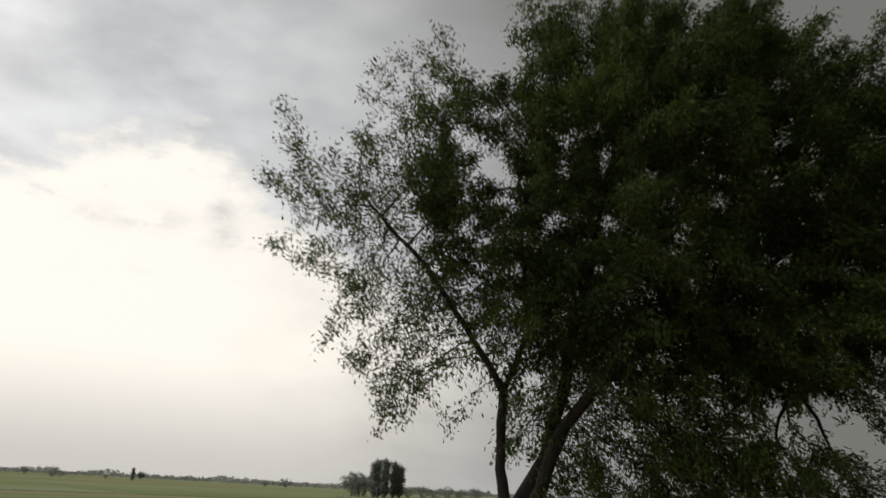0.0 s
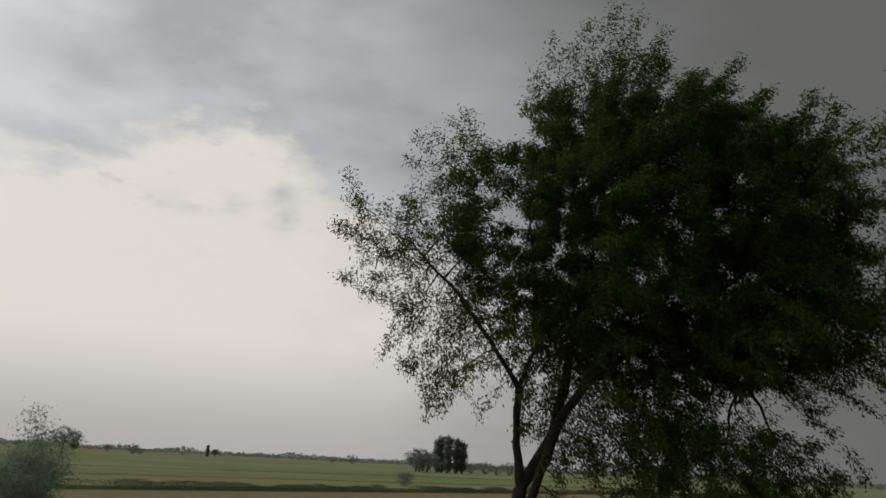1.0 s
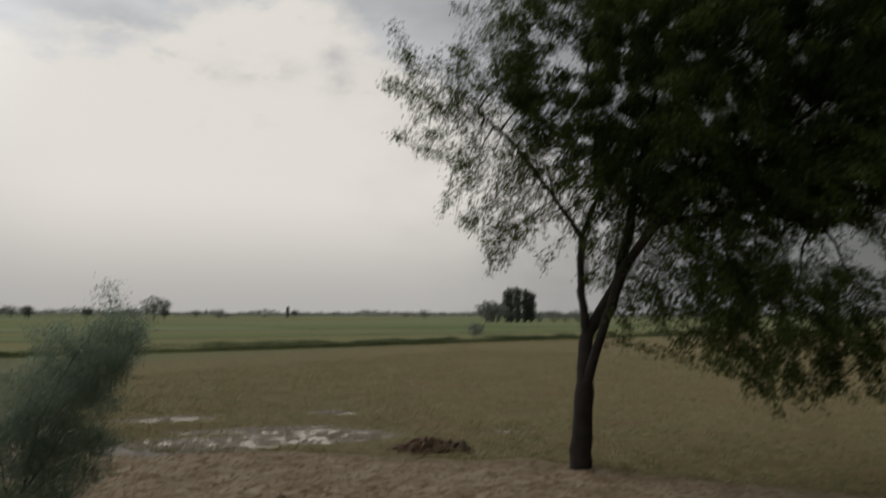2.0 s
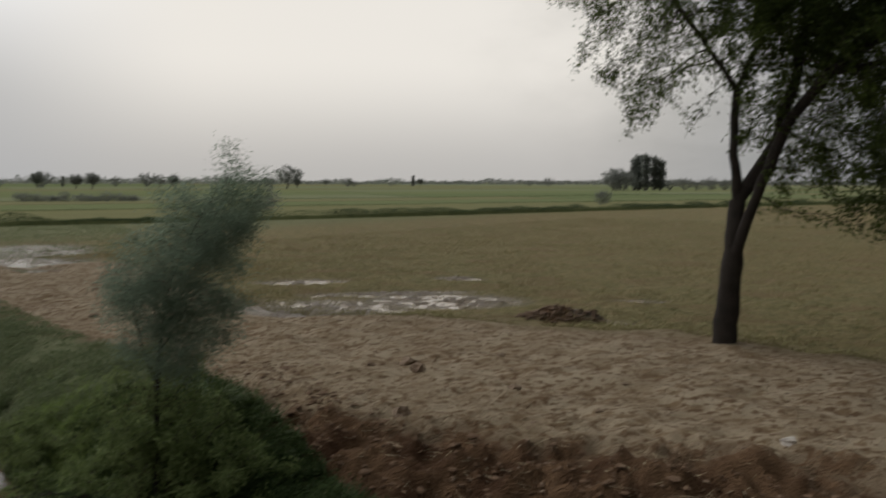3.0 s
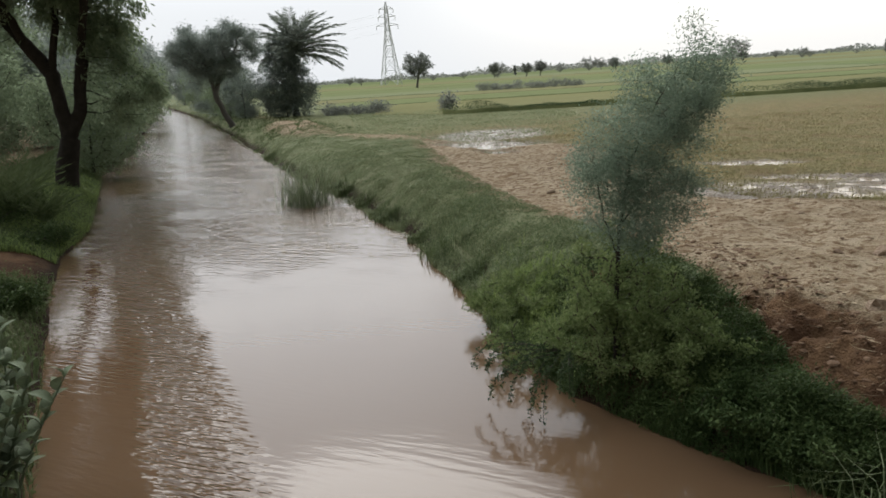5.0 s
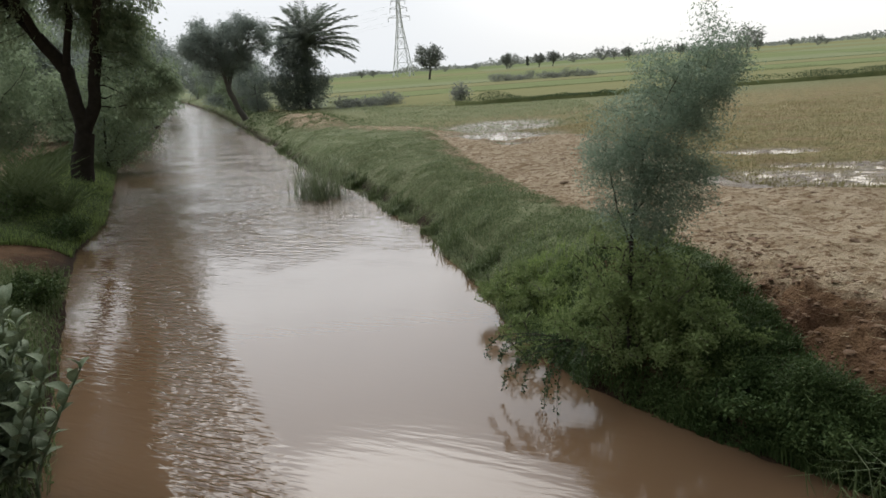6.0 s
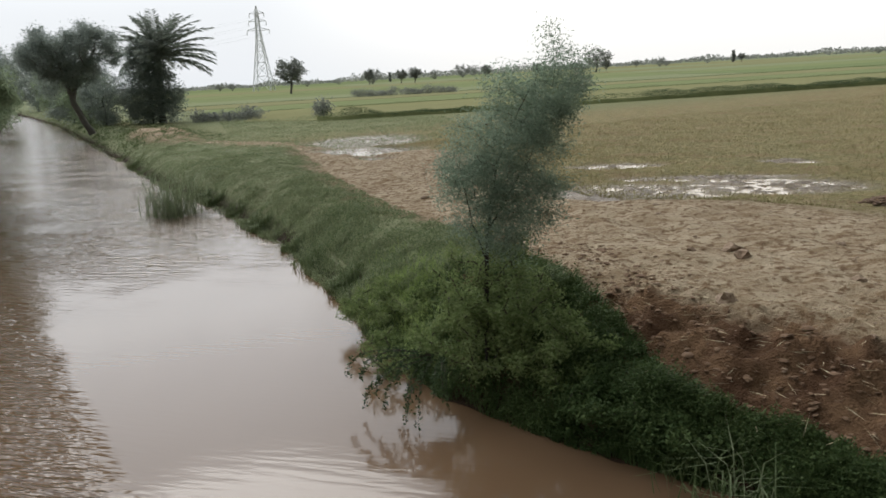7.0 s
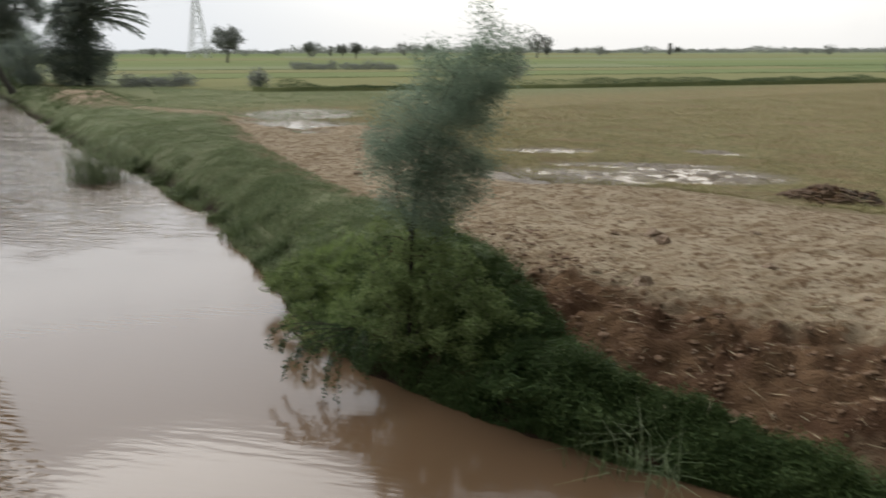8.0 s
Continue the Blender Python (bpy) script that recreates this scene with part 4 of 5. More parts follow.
bank_stuff("rice_shoots", "thin pale rice shoots standing in the flooded mud", shoot_region, 8000, 0.17, 0.016, 0.7, M_GRASS_LONG, 66)


def green_region(g, n):
    l = g.uniform(30, 62, n)
    s = s_grass(l) + g.uniform(0, 14, n)
    return l, s, np.clip(0.7 + 0.8 * vnoise(l * 0.8, s * 0.8, 48, 3), 0.1, 1.4)


bank_stuff("field_grass", "short green grass on the damp field edge", green_region, 26000, 0.16, 0.02, 1.0, M_GRASS, 67)


def tuft(name, place, label, n, h, w, lean, material, seed, spread=0.25, wind=(0.1, 0.0)):
    g = np.random.default_rng(seed)
    p = np.column_stack([np.clip(g.normal(size=(n, 2)), -1.6, 1.6) * spread, np.zeros(n)])
    v, f = blades(p, h * g.uniform(0.5, 1.15, n), w * g.uniform(0.7, 1.2, n), np.full(n, lean), g, wind)
    ob = tagged(new(name, quads_mesh(name, v, f, material)), label, "grass", "grass tufts", "stuff")
    ob.location = place
    return ob


def shrub(name, place, label, rx, rz, n, material, seed, leaf=0.12, group=""):
    """A low bush: many stems and leaves."""
    ms = tree_mesh(name, [[(0, 0, 0), (0.02, 0, rz * 0.25)]], [(0, 0, rz * 0.55, rx, rx * 0.8, rz * 0.55, 130)], seed, max(0.12, rx * 0.16), max(0.16, rx * 0.2),
                   9.0, 0.006, n, leaf, leaf * 0.4, M_BARK, material, droop=0.1, spread=leaf * 1.1, twig_r=0.02)
    return tree_thing(name, place, ms, label, "shrub", group)


tuft("reed_clump", (-12.75, 18.5, WATER), "clump of reeds standing in the canal water", 190, 0.95, 0.016, 1.25, M_GRASS_LONG, 61, 0.34)
tuft("reed_clump", (-13.0, 18.9, WATER), "clump of reeds standing in the canal water", 230, 1.55, 0.017, 1.15, M_GRASS_LONG, 62, 0.42)
tuft("long_grass", (0.75, 6.6, gz(0.75, 6.6) - 0.03), "tuft of long pale grass blades on the bank", 46, 0.8, 0.011, 1.35, M_GRASS_LONG, 63, 0.14)
tuft("long_grass", (0.45, 6.85, gz(0.45, 6.85) - 0.03), "tuft of long green grass blades on the bank", 80, 0.55, 0.011, 1.2, M_WEED, 64, 0.22)
for q, (x, y, rx, rz) in enumerate([(-1.8, 8.2, 0.66, 0.95), (-1.25, 8.15, 0.6, 1.1), (-1.65, 8.5, 0.7, 1.3), (-0.85, 7.9, 0.6, 0.7), (-0.3, 7.4, 0.55, 0.42), (0.3, 7.1, 0.45, 0.35), (-2.6, 8.9, 0.8, 0.6), (-3.4, 10.2, 0.9, 0.5)]):
    shrub("bank_weed", (x, y, gz(x, y) - 0.05), "leafy dark green weed overhanging the canal", rx, rz, 7000, M_WEED_OLIVE if x < -0.8 else M_WEED_DARK, 70 + q, 0.045, "weeds on the bank")


for q, (x, y, rx, rz) in enumerate([(-16.9, 12.0, 0.9, 0.9), (-15.4, 12.1, 0.8, 0.5), (-17.8, 13.2, 1.0, 1.0), (-11.0, 8.2, 0.6, 0.45)]):
    shrub("bank_weed", (x, y, gz(x, y) - 0.05), "dark leafy undergrowth below the young palms", rx, rz, 3500, M_WEED_DARK, 80 + q, 0.07, "weeds on the bank")


# branches trailing from the bank over the water
def trailing_shrub(place):
    ob = thing("trailing_shrub", place, "thin leafy branches arching over the water", "shrub")
    for k in range(13):
        g = np.random.default_rng(90 + k)
        ang = radians(196 + 8 * k + g.uniform(-7, 7))
        ln, lift, drop = g.uniform(0.45, 1.05), g.uniform(0.06, 0.22), g.uniform(0.15, 0.60)
        t = np.linspace(0, 1, 16)
        out = ln * np.sin(t * 1.6)
        line = np.column_stack([np.cos(ang) * out, np.sin(ang) * out, lift * np.sin(t * 2.4) - drop * t ** 2.2])
        line[:, 2] = np.maximum(line[:, 2], WATER - place[2] + 0.02)
        rad = 0.006 * (1 - 0.75 * t)
        v, f = tubes(line, np.arange(-1, 15), rad, np.ones(16, bool), 4)
        br = part("branch", quads_mesh("branch", v, f, M_TWIG), ob)
        n = 130
        u = g.uniform(0.1, 1, n)
        p = np.column_stack([np.interp(u, t, line[:, i]) for i in range(3)]) + g.normal(size=(n, 3)) * 0.012
        lv, lf = leaf_quads(p, g.normal(size=(n, 3)), g.uniform(0.025, 0.05, n), g.uniform(0.014, 0.024, n), g)
        part("leaves", quads_mesh("branch_leaves", lv, lf, M_LEAF_DARK), br)
    return ob


trailing_shrub((-2.1, 8.15, -0.22))


# ---------------------------------------------------------------- palms
def fronds(count, length, seed, arch, lo, hi, leaflet, n_leaf, gust, slim, material):
    g = np.random.default_rng(seed)
    meshes = []
    for k in range(count):
        ang = k * 2.39996 + g.uniform(-0.3, 0.3)
        up = lo + (hi - lo) * (k + 0.5) / count
        ln = length * g.uniform(0.8, 1.1)
        t = np.linspace(0, 1, 12)
        th = up - arch * t ** 1.4
        dx = np.concatenate([[0], np.cumsum(np.cos((th[1:] + th[:-1]) / 2))]) * ln / 11
        dz = np.concatenate([[0], np.cumsum(np.sin((th[1:] + th[:-1]) / 2))]) * ln / 11
        line = np.column_stack([np.cos(ang) * dx, np.sin(ang) * dx, dz]) + np.outer(t ** 1.6, np.array([gust[0], gust[1], 0.0])) * ln
        v, f = tubes(line, np.arange(-1, 11), 0.028 * length / 3 * (1 - 0.8 * t), np.ones(12, bool), 4)
        u = np.repeat(np.linspace(0.12, 1, n_leaf), 2)
        sgn = np.tile([-1, 1], n_leaf)
        p = np.column_stack([np.interp(u, t, line[:, i]) for i in range(3)])
        i0 = np.clip((u * 11).astype(int), 0, 10)
        d = unit(line[i0 + 1] - line[i0])
        side = np.array([-math.sin(ang), math.cos(ang), 0])[None] * sgn[:, None]
        ax = d * 0.75 + side * 0.75 + np.array([[0, 0, -0.2 if length > 3 else 0.12]]) + g.normal(size=(len(u), 3)) * 0.12
        L = leaflet * (0.55 + 0.45 * np.sin(u * 3.0)) * g.uniform(0.85, 1.1, len(u))
        lv, lf = leaf_quads(p, ax, L, L * slim, g)
        meshes.append(quads_mesh("frond", np.concatenate([v, lv]), np.concatenate([f, lf + len(v)]), material))
    return meshes


def palm(place, label, trunk_h, trunk_r, count, length, seed, arch=1.5, lo=-0.5, hi=1.45, leaflet=0.5, n_leaf=34, lean=0.0, category="palm tree", name="date_palm", gust=(0.3, 0.25), slim=0.12, material=M_PALM):
    ob = thing(name, place, label, category)
    top = Vector((lean, 0, trunk_h))
    if trunk_h > 0.5:
        n = int(trunk_h / 0.18)
        k = np.arange(n + 1)
        line = np.column_stack([lean * (k / n) ** 1.5, 0 * k, trunk_h * k / n])
        rad = trunk_r * (1.0 + 0.16 * (k % 2)) * (1.25 - 0.25 * np.minimum(1, k / (0.2 * n)))
        part("trunk", quads_mesh("palm_trunk", *tubes(line, np.arange(-1, n), rad, np.ones(n + 1, bool), 10), M_BARK), ob)
    for m_ in fronds(count, length, seed, arch, lo, hi, leaflet, n_leaf, gust, slim, material):
        f = part("frond", m_, ob)
        f.location = top
    return ob


palm((-42.0, 58.4, -0.1), "tall date palm with windblown fronds behind the canal bank", 5.3, 0.26, 48, 4.3, 101, 0.95, 0.0, 1.57, 1.0, 60, 0.3, gust=(0.18, 0.07), slim=0.08)
for x, y, n_, ln, sd in ((-16.9, 12.5, 24, 1.9, 102), (-18.6, 13.9, 22, 1.9, 104), (-16.2, 12.9, 14, 1.2, 105)):
    palm((x, y, gz(x, y)), "low young date palm growing on the bank", 0.2, 0.1, n_, ln * 0.8, sd, 0.6, 0.8, 1.52, 0.36, 24, name="palm_shrub", category="palm shrub", gust=(0.08, 0.06), slim=0.07, material=M_WEED)
thicket = tree_mesh("palm_thicket", [[(0, 0, 0), (0.1, 0, 1.5)]], [(0, 0, 3.6, 2.0, 1.7, 2.6, 260), (-0.3, 0, 5.6, 1.5, 1.2, 1.5, 120), (1.3, 0.4, 2.0, 1.6, 1.4, 1.9, 160), (-1.2, 0, 1.8, 1.5, 1.4, 1.7, 120)], 103, 0.35, 0.45, 9,
                    0.007, 20000, 0.26, 0.08, M_BARK, M_LEAF_BLUE, droop=0.3, spread=0.3, twig_r=0.03)
tree_thing("palm_thicket", (-42.1, 57.2, -0.1), thicket, "dense grey-green bush round the palm trunk", "shrub")

# ---------------------------------------------------------------- trees along the canal
lean_meshes = tree_mesh("lean_tree", [[(0, 0, -0.2), (-0.5, 0, 0.9), (-1.0, 0, 2.2), (-1.2, 0, 3.6), (-1.5, 0, 5.0)], [(-1.0, 0, 2.2), (-0.4, 0.3, 4.0), (0.6, 0.3, 5.2)]],
                        [(-2.0, 0, 5.5, 2.3, 2.2, 1.9, 220), (0.6, 0, 5.8, 2.2, 2.0, 1.7, 190), (-1.0, 0, 4.2, 2.2, 1.8, 1.0, 110)], 21, 0.35, 0.5, 6.0, 0.012, 42000, 0.18, 0.05, M_BARK_GREY, M_LEAF_BLUE,
                        base_r=0.2, spread=0.28, twig_r=0.03)
tree_thing("acacia", (-41.3, 49.0, -0.1), lean_meshes, "leaning acacia tree on the canal bank", size=1.04, rz=0.7)

left_meshes = tree_mesh("left_tree", [[(0, 0, 0), (0.05, 0, 0.7), (0.3, 0, 1.7)], [(0.3, 0, 1.7), (0.2, 0.05, 2.6), (0.05, 0.1, 3.8), (-0.6, 0.15, 4.9), (-1.8, 0.2, 6.6), (-2.8, 0.2, 8.6)],
                                      [(0.3, 0, 1.7), (0.75, 0, 2.6), (1.05, 0, 4.2), (1.25, 0.1, 5.8), (1.7, 0.1, 8.4), (2.8, 0, 11.0)], [(0.05, 0.1, 3.8), (0.5, -0.3, 5.4), (0.6, -0.4, 7.6), (0.9, -0.3, 10.5)],
                                      [(1.05, 0, 4.2), (1.7, -1.5, 6.2), (2.8, -3.5, 8.0), (4.5, -4.8, 9.2)], [(-0.6, 0.15, 4.9), (-0.9, -2.4, 6.8), (-0.5, -5.0, 7.9), (0.0, -7.2, 8.4)]],
                        [(-2.6, 0, 8.0, 2.6, 2.4, 2.6, 340), (1.4, 0, 10.0, 3.0, 2.6, 2.4, 380), (0.4, 0, 7.2, 2.2, 1.8, 1.4, 170), (-3.0, 0, 5.2, 1.5, 1.5, 1.2, 130), (1.7, 0.2, 5.6, 1.0, 1.3, 1.2, 110), (2.3, 0.4, 3.0, 1.3, 1.3, 1.3, 130),
                         (2.5, -4.75, 9.2, 2.7, 2.7, 1.7, 320), (-0.4, -3.6, 9.6, 2.5, 2.5, 1.8, 260), (0.0, -7.4, 8.7, 3.0, 2.6, 1.6, 170)],
                        22, 0.34, 0.5, 4.0, 0.009, 125000, 0.19, 0.058, M_BARK, M_LEAF_MID, droop=0.5, base_r=0.36, spread=0.2, taper=0.03, split=True, caps=(0.36, 0.24, 0.26, 0.12, 0.13, 0.13),
                        weep=[(140, 1.2, (0.1, 0, -1.0), 3.5, 8.0, -9, 9)])
tree_thing("tree", (-22.9, 18.9, -0.35), left_meshes, "tall dark forked tree leaning over the canal", rz=0.7)
bush_a = tree_mesh("bank_bush", [[(0, 0, 0), (0, 0, 1.0)]], [(0, 0, 2.6, 2.6, 2.2, 2.4, 200), (0.8, 0, 1.2, 1.6, 1.4, 1.1, 80)], 23, 0.3, 0.5, 8, 0.011, 18000, 0.16, 0.05, M_BARK, M_LEAF_MID,
                   droop=0.5, spread=0.25, twig_r=0.03)
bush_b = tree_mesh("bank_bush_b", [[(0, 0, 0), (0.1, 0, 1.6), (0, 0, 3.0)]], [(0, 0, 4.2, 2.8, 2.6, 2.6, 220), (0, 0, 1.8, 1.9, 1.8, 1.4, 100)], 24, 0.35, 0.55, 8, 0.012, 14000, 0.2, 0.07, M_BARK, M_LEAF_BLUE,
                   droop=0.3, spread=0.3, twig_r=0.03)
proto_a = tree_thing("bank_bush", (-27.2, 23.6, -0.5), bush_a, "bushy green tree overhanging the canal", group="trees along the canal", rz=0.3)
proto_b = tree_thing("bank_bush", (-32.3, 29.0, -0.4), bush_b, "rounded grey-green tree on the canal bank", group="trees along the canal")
g = np.random.default_rng(77)
for x, y, k, sc, rz in [(-38.6, 33.0, 1, 1.15, 1.0), (-46.5, 40, 1, 1.25, 2.0), (-56, 52, 0, 1.5, 0.5), (-70, 66, 1, 1.5, 3.0), (-88, 84, 1, 1.7, 4.0),
                        (-58, 66, 1, 1.2, 5.0), (-72, 80, 0, 1.4, 1.4), (-92, 101, 1, 1.5, 2.5), (-112, 118, 1, 1.9, 0.7), (-128, 126, 0, 2.2, 1.9), (-50, 59, 0, 1.2, 2.4),
                        (-36, 24, 0, 1.4, 0.2), (-44, 30, 0, 1.9, 4.4), (-52, 35, 1, 2.0, 5.2), (-34, 17, 0, 1.6, 3.3), (-45, 21, 0, 2.0, 1.1), (-41, 33, 0, 1.5, 2.2), (-45.0, 55.0, 1, 0.75, 1.2),
                        (-60, 44, 1, 2.2, 0.9)]:
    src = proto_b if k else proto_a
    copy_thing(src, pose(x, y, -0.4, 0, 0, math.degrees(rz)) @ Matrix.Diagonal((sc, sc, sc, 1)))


# ---------------------------------------------------------------- trees on the plain
def plain_tree(seed, h, w, trunk, n=1500):
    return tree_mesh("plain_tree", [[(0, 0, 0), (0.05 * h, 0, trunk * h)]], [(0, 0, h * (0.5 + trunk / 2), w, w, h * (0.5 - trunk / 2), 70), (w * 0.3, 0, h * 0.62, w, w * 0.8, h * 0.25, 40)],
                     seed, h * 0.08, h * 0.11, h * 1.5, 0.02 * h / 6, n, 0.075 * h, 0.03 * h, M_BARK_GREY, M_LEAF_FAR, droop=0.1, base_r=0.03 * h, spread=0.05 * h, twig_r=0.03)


round_tree = tree_thing("plain_tree", (-90, 175, -0.3), plain_tree(111, 9.0, 3.6, 0.30, 2600), "round haze-pale green tree alone among the paddies", group="trees on the plain")
wide_tree = tree_thing("plain_tree", (-28, 295, -0.3), plain_tree(112, 9.5, 5.2, 0.22), "broad tree standing on the plain", group="trees on the plain")
tall_tree = tree_thing("plain_tree", (89.8, 246.1, -0.3), plain_tree(113, 12.0, 1.25, 0.1, 2600), "slender tree standing on the plain", group="trees on the plain")
low_tree = tree_thing("plain_tree", (-127, 323, -0.3), plain_tree(114, 7.0, 4.6, 0.12), "low rounded tree on the plain", group="trees on the plain")
PLAIN = [(0, -21.65, 330, 0.75), (0, -19.36, 300, 0.62), (0, -18.38, 300, 0.68), (3, -16.96, 420, 0.80), (3, -14.91, 420, 1.10),
         (1, -14.09, 420, 0.70), (0, -13.07, 350, 0.60), (3, -6.63, 330, 0.75), (0, -4.67, 330, 0.55), (3, -1.09, 404, 0.75),
         (3, -0.64, 430, 0.50), (1, -2.66, 450, 0.50), (2, 3.73, 440, 0.55), (0, 4.26, 445, 0.55), (3, 13.71, 488, 0.85),
         (3, 12.32, 500, 0.50), (3, 2.09, 480, 0.40), (1, 18.25, 250, 0.8), (1, 18.75, 255, 0.8), (3, 18.5, 246, 0.95), (3, 19.05, 250, 0.9), (2, 19.75, 262, 0.9),
         (2, 20.53, 258, 1.00), (2, 21.16, 262, 0.95), (2, 21.61, 262, 0.85), (3, 22.22, 270, 0.60),
         (3, 23.24, 275, 0.65), (3, 24.08, 275, 0.55), (3, 24.97, 280, 0.70), (3, 25.88, 280, 0.60), (3, 26.83, 280, 0.70),
         (1, -32.13, 380, 0.45), (1, -31.29, 380, 0.45), (3, -26.08, 420, 0.50), (3, -23.89, 440, 0.50), (1, -8.01, 450, 0.50),
         (1, -6.99, 440, 0.60), (0, -13.26, 400, 0.70), (0, -9.64, 330, 0.60), (2, -20.19, 420, 0.45)]
for k, azd, dist, sc in PLAIN:
    src = (round_tree, wide_tree, tall_tree, low_tree)[k]
    a = radians(azd)
    copy_thing(src, pose(math.sin(a) * dist, math.cos(a) * dist, -0.3, 0, 0, (azd * 37) % 360) @ Matrix.Diagonal((sc, sc, sc, 1)))

# far tree line at the edge of the plain
g = np.random.default_rng(120)
n = 40000
a = g.uniform(radians(-75), radians(75), n)
d = g.uniform(700, 1400, n)
top = np.clip(3.6 + 5.0 * vnoise(a * 30, d * 0 + 1.0, 121, 4), 0.8, 8)
p = np.column_stack([np.sin(a) * d, np.cos(a) * d, g.uniform(-0.3, 1, n) * top])
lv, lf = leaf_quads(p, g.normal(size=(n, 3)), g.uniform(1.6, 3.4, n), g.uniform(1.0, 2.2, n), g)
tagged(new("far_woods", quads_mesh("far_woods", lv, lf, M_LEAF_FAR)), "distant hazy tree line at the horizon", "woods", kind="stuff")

HEDGE = (-45.5, 110.5, -31.5, 112.0)
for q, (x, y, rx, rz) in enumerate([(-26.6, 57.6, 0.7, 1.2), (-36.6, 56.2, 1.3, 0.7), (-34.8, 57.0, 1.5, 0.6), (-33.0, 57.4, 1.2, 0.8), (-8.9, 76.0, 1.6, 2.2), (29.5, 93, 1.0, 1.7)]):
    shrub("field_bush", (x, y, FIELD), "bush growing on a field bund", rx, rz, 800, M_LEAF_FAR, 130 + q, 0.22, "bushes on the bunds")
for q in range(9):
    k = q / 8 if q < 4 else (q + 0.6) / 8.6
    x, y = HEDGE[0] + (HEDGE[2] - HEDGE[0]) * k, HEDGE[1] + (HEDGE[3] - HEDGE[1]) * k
    shrub("hedge_bush", (x, y, FIELD - 0.05), "low haze-pale hedge bush between paddies", 1.15, 1.25 - 0.2 * (q % 3), 750, M_LEAF_FAR, 140 + q, 0.2, "hedge bushes")


# ---------------------------------------------------------------- pylon and wires
def beam(bm, a, b, w):
    a, b = Vector(a), Vector(b)
    m = Matrix.Translation((a + b) / 2) @ (b - a).to_track_quat("Z", "Y").to_matrix().to_4x4() @ Matrix.Diagonal((w, w, (b - a).length, 1))
    bmesh.ops.create_cube(bm, size=1.0, matrix=m)


def beam_part(name, segs, w, parent):
    bm = bmesh.new()
    for a, b in segs:
        beam(bm, a, b, w)
    return part(name, bm_mesh(name, bm, M_STEEL), parent)


def pylon(place, rz):
    ob = thing("pylon", place, "grey steel lattice power pylon on the plain", "pylon")
    levels = [(0, 3.7), (6, 2.9), (11.5, 2.2), (16, 1.65), (20, 1.15), (24, 0.8), (28, 0.7), (31, 0.5), (33.5, 0.08)]
    cs = [(-1, -1), (1, -1), (1, 1), (-1, 1)]
    for c in cs:
        line = np.array([(c[0] * w, c[1] * w, z) for z, w in levels])
        part("leg", quads_mesh("leg", *sweep(line, np.full(len(levels), 0.17), 4), M_STEEL), ob)
    for k in range(4):
        c, d = cs[k], cs[(k + 1) % 4]
        segs = []
        for i in range(len(levels) - 2):
            (z0, w0), (z1, w1) = levels[i], levels[i + 1]
            segs += [((c[0] * w0, c[1] * w0, z0), (d[0] * w1, d[1] * w1, z1)), ((d[0] * w0, d[1] * w0, z0), (c[0] * w1, c[1] * w1, z1)),
                     ((c[0] * w1, c[1] * w1, z1), (d[0] * w1, d[1] * w1, z1))]
        beam_part("bracing", segs, 0.14, ob)
    for z, ln in ((24, 4.6), (27.5, 3.6), (30.5, 3.0)):
        for sg in (-1, 1):
            beam_part("crossarm", [((sg * 0.6, -0.6, z), (sg * ln, 0, z + 0.1)), ((sg * 0.6, 0.6, z), (sg * ln, 0, z + 0.1)), ((sg * 0.55, 0, z + 1.2), (sg * ln, 0, z + 0.15))], 0.17, ob)
            beam_part("insulator", [((sg * ln, 0, z), (sg * ln, 0, z - 1.5))], 0.2, ob)
    ob.rotation_euler = (0, 0, rz)
    return ob


PYL = (-161.5, 290)
pylon((*PYL, -0.3), 0.25)
copy_thing(bpy.data.objects["pylon"], pose(420, 1150, -0.3, 0, 0, 20))


def wire(a, b, sag):
    t = np.linspace(0, 1, 24)
    line = np.outer(1 - t, a) + np.outer(t, b)
    line[:, 2] -= sag * 4 * t * (1 - t)
    v, f = tubes(line, np.arange(-1, 23), np.full(24, 0.02), np.ones(24, bool), 4)
    tagged(new("power_line", quads_mesh("power_line", v, f, M_STEEL)), "thin sagging overhead power line", "cable", "overhead power lines")


for z, ln in ((22.3, 4.6), (25.8, 3.6), (28.8, 3.0)):
    for sg in (-1, 1):
        ox, oy = sg * ln * math.cos(0.25), sg * ln * math.sin(0.25)
        wire((PYL[0] + ox, PYL[1] + oy, z), (PYL[0] - 270 + ox, PYL[1] + 40 + oy, z), 7)


# ---------------------------------------------------------------- clods, stones, litter on the bare earth
def lump(name, place, size, material, seed, label, category, group):
    g = random.Random(seed)
    bm = bmesh.new()
    bmesh.ops.create_icosphere(bm, subdivisions=2, radius=1.0)
    off = Vector((g.uniform(0, 50), g.uniform(0, 50), 0))
    for v in bm.verts:
        k = 1 + 0.75 * noise.noise(v.co * 1.2 + off) + 0.35 * noise.noise(v.co * 3.1 + off)
        v.co = Vector((v.co.x * k * size, v.co.y * k * size * g.uniform(0.8, 1.0), max(-0.4, v.co.z * k * 0.7) * size))
    ob = tagged(new(name, bm_mesh(name, bm, material)), label, category, group)
    ob.location = place
    ob.rotation_euler = (0, 0, g.uniform(0, 6))
    return ob


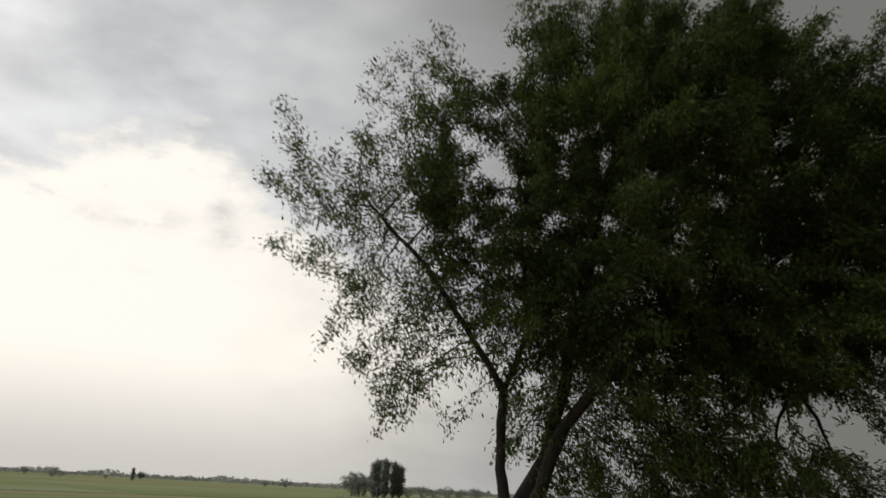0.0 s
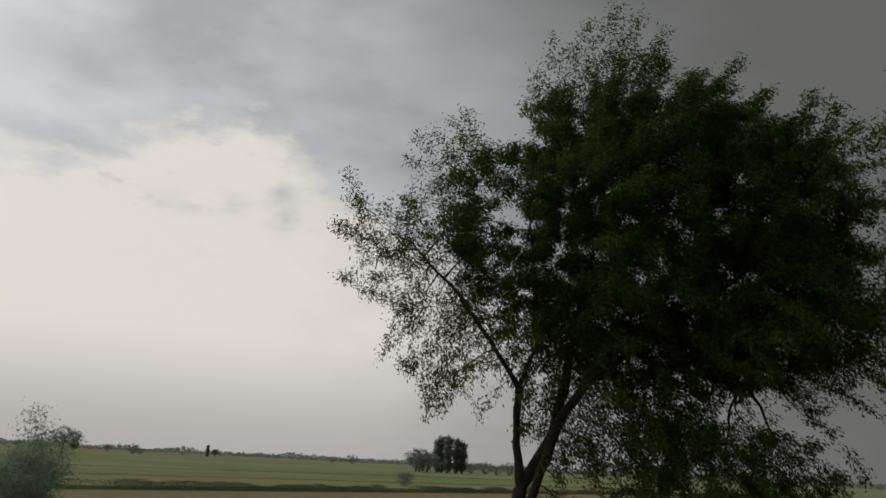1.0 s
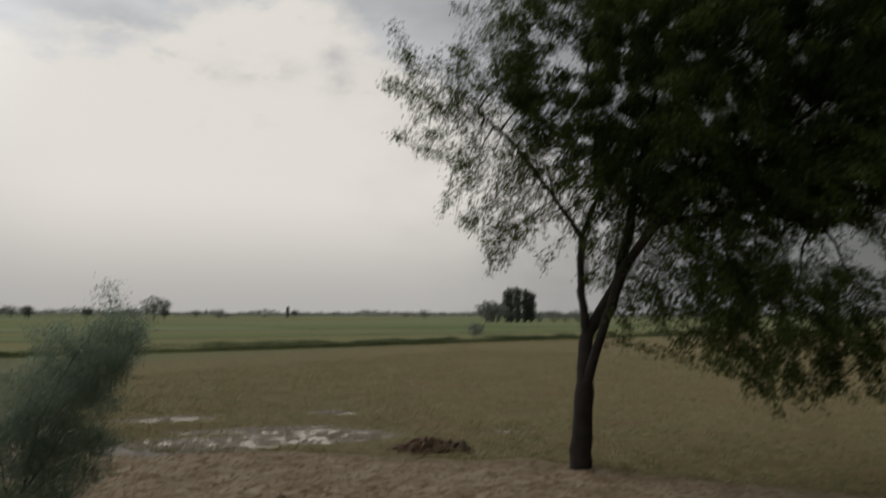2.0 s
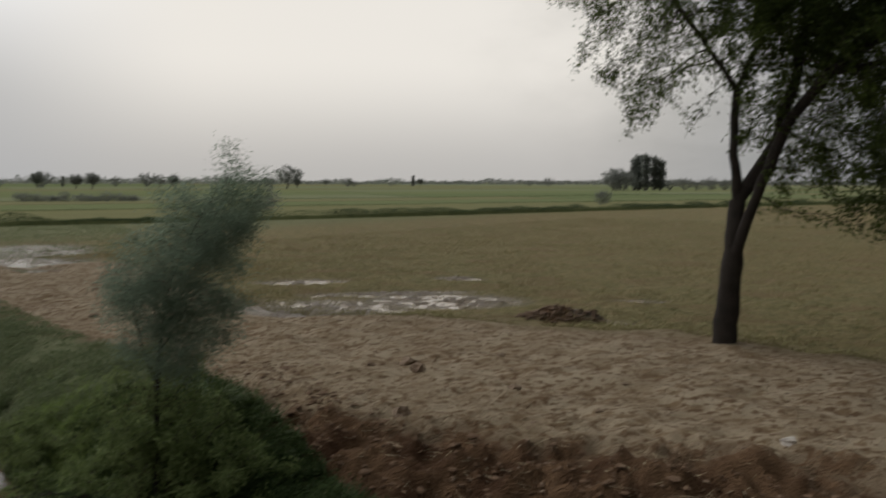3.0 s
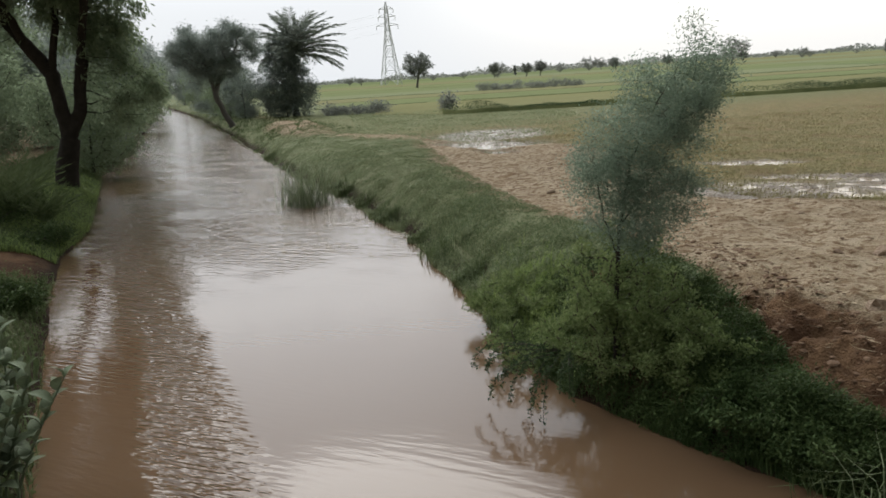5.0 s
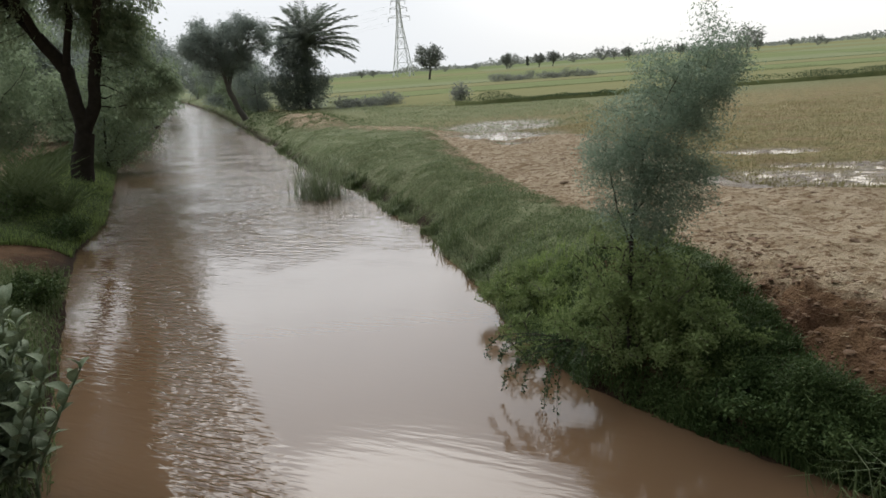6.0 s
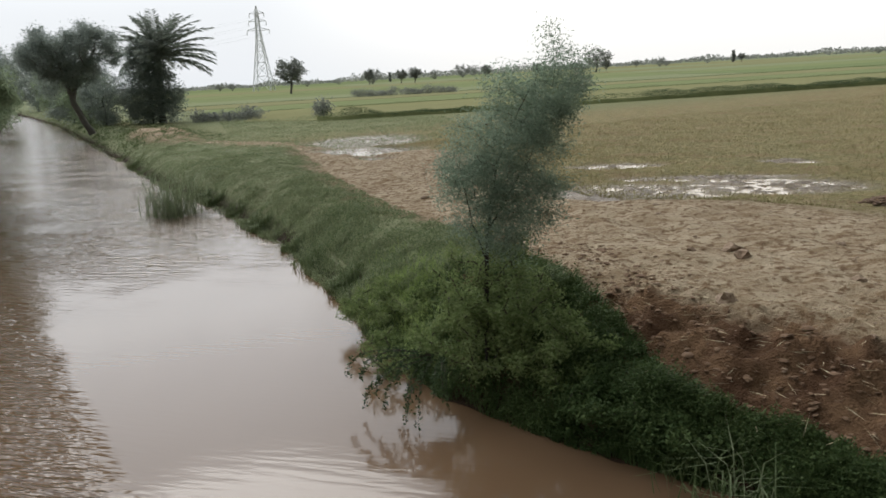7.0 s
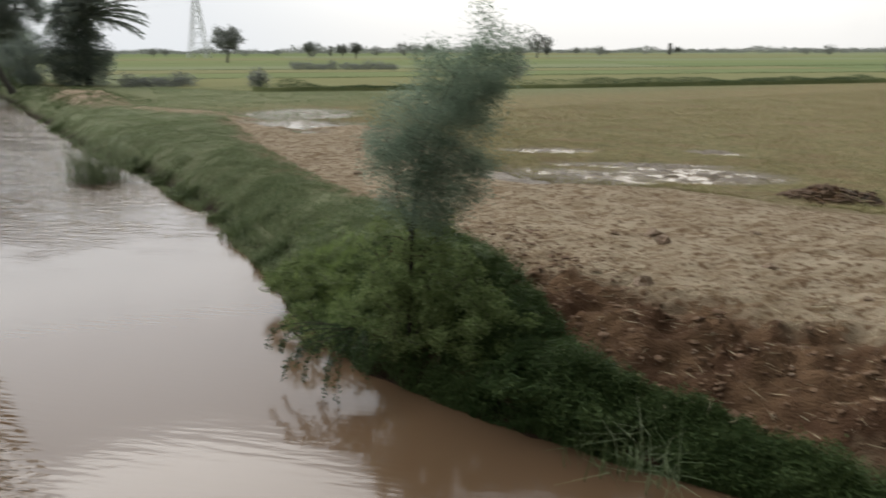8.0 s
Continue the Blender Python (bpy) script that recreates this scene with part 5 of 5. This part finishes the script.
for q, (x, y, sz) in enumerate([(1.08, 11.3, 0.11), (0.98, 11.9, 0.13), (0.78, 9.38, 0.13), (0.45, 11.6, 0.06), (2.4, 12.2, 0.06), (2.2, 10.1, 0.07), (3.0, 9.2, 0.05)]):
    lump("clod", (x, y, gz(x, y) + sz * 0.15), sz, M_CLOD, 200 + q, "rough brown clod of earth on the track", "clod", "clods of earth")
lump("stone", (4.49, 7.85, gz(4.49, 7.85) + 0.02), 0.075, M_STONE, 230, "pale flat stone on the dirt track", "stone", "stones")


M_CRUMB = mat("crumbled_soil", (0.115, 0.068, 0.040), (0.185, 0.118, 0.072), 5, 0.95, 0.5, 60, (0.08, 0.048, 0.028))


def rubble(name, label, pts, sizes, seed, material):
    """Many small angular crumbs, one mesh."""
    g = np.random.default_rng(seed)
    t = (1 + 5 ** 0.5) / 2
    base = unit(np.array([(-1, t, 0), (1, t, 0), (-1, -t, 0), (1, -t, 0), (0, -1, t), (0, 1, t), (0, -1, -t), (0, 1, -t), (t, 0, -1), (t, 0, 1), (-t, 0, -1), (-t, 0, 1)], float))
    tri = np.array([(0, 11, 5), (0, 5, 1), (0, 1, 7), (0, 7, 10), (0, 10, 11), (1, 5, 9), (5, 11, 4), (11, 10, 2), (10, 7, 6), (7, 1, 8),
                    (3, 9, 4), (3, 4, 2), (3, 2, 6), (3, 6, 8), (3, 8, 9), (4, 9, 5), (2, 4, 11), (6, 2, 10), (8, 6, 7), (9, 8, 1)])
    n = len(pts)
    v = base[None] * (1 + g.uniform(-0.35, 0.3, (n, 12, 1))) * np.array([1, 1, 0.42]) * (np.array([1, 1, 1]) + g.uniform(-0.35, 0.35, (n, 1, 3)))
    a = g.uniform(0, 6.28, (n, 1))
    x, y = v[..., 0] * np.cos(a) - v[..., 1] * np.sin(a), v[..., 0] * np.sin(a) + v[..., 1] * np.cos(a)
    v = np.stack([x, y, v[..., 2]], -1) * sizes[:, None, None] + pts[:, None]
    f = (np.arange(n)[:, None, None] * 12 + tri[None]).reshape(-1, 3)
    tagged(new(name, quads_mesh(name, v.reshape(-1, 3), f, material)), label, "rubble", kind="stuff")


def scatter_crumbs(n, l_range, off, size, seed, name, label, material):
    g = np.random.default_rng(seed)
    l = g.uniform(*l_range, n)
    s = off(l, g.uniform(0, 1, n))
    x, y = ls_xy(l, s)
    z = land(x, y)[0]
    sz = size * np.exp(g.normal(size=n) * 0.5)
    ok = z > WATER + 0.15
    rubble(name, label, np.column_stack([x, y, z + sz * 0.1])[ok], sz[ok], seed, material)


scatter_crumbs(1500, (1.6, 9.5), lambda l, k: np.maximum(s_grass(l), s_right(l) + 0.5) + 1.25 * k, 0.017, 240, "crumbled_earth", "crumbled brown earth along the bank top", M_CRUMB)
scatter_crumbs(1800, (-3, 20), lambda l, k: s_grass(l) + 0.5 + (s_dirt(l) - s_grass(l) - 0.4) * k, 0.013, 241, "earth_crumbs", "scattered crumbs of earth on the track", M_CLOD)
scatter_crumbs(70, (2.0, 9.0), lambda l, k: np.maximum(s_grass(l), s_right(l) + 0.5) + 1.7 * k, 0.036, 242, "earth_lumps", "lumps of dug earth along the bank top", M_CRUMB)
g = np.random.default_rng(243)
n = 420
a = g.uniform(0, 6.28, n)
r = np.sqrt(g.uniform(0, 1, n))
px_, py_ = MOUND[0] + np.cos(a) * r * 0.9, MOUND[1] + np.sin(a) * r * 0.5
rubble("dirt_heap", "heap of dug dark earth beside a puddle", np.column_stack([px_, py_, land(px_, py_)[0] + 0.01]), 0.04 * np.exp(g.normal(size=n) * 0.4), 244, M_SOIL)


# ---------------------------------------------------------------- milkweed on the near left bank
def milkweed(place):
    ob = thing("milkweed", place, "milkweed plant with broad pale green leaves", "plant")
    n, m_ = 7, 3
    v = []
    for i in range(n):
        t = i / (n - 1)
        w = 0.045 * math.sin(math.pi * min(1, t * 0.96 + 0.03)) ** 0.65 + 0.001
        for j in range(m_):
            k = j - 1
            v.append((t * 0.16, k * w, 0.02 * math.sin(t * 2.5) + abs(k) * w * 0.35 - 0.05 * t * t))
    f = [(i * m_ + j, (i + 1) * m_ + j, (i + 1) * m_ + j + 1, i * m_ + j + 1) for i in range(n - 1) for j in range(m_ - 1)]
    leaf = quads_mesh("milkweed_leaf", v, f, M_MILK, True)
    g = np.random.default_rng(250)
    for k in range(18):
        ang, tilt, ln = g.uniform(0, 6.28), g.uniform(0.05, 0.65), g.uniform(1.05, 1.7)
        t = np.linspace(0, 1, 10)
        bx, by = g.normal() * 0.12, g.normal() * 0.12
        line = np.column_stack([bx + math.cos(ang) * tilt * ln * t ** 1.3, by + math.sin(ang) * tilt * ln * t ** 1.3, ln * t * (1 - 0.15 * tilt)])
        sv, sf = sweep(line, 0.014 * (1 - 0.6 * t), 6)
        stem = part("stem", quads_mesh("stem", sv, sf, M_MILK), ob)
        for q in range(9):
            u = 0.25 + 0.75 * q / 8
            for sg in (0, 1):
                o = part("leaf", leaf, stem)
                o.location = [float(np.interp(u, t, line[:, i])) for i in range(3)]
                sc = g.uniform(0.95, 1.55) * (1.25 - 0.45 * u)
                o.rotation_euler = (g.uniform(-0.4, 0.4), -0.5 - 0.6 * u + g.uniform(-0.2, 0.2), ang + q * 1.57 + sg * 3.14 + g.uniform(-0.3, 0.3))
                o.scale = (sc, sc, sc)
    return ob


milkweed((-5.85, 4.3, gz(-5.85, 4.3) - 0.03))


# dry stalks lying on the bank top and the track
def straw(n, l_range, off, seed):
    g = np.random.default_rng(seed)
    l = g.uniform(*l_range, n)
    x, y = ls_xy(l, off(l, g.uniform(0, 1, n)))
    z = land(x, y)[0]
    ok = z > WATER + 0.3
    p = np.column_stack([x, y, z + 0.012])[ok]
    n = len(p)
    a = g.uniform(0, 6.28, n)
    ax = np.column_stack([np.cos(a), np.sin(a), g.normal(size=n) * 0.12])
    v, f = leaf_quads(p, ax, 0.16 * np.exp(g.normal(size=n) * 0.5), np.full(n, 0.007), g)
    tagged(new("straw", quads_mesh("straw", v, f, M_STRAW)), "dry straw stalks scattered on the bare earth", "straw", kind="stuff")


straw(1000, (2.0, 10.5), lambda l, k: np.maximum(s_grass(l), s_right(l) + 0.5) + 2.2 * k ** 1.4, 260)
straw(500, (0, 22), lambda l, k: s_grass(l) + 0.6 + (s_dirt(l) - s_grass(l) - 0.6) * k, 261)
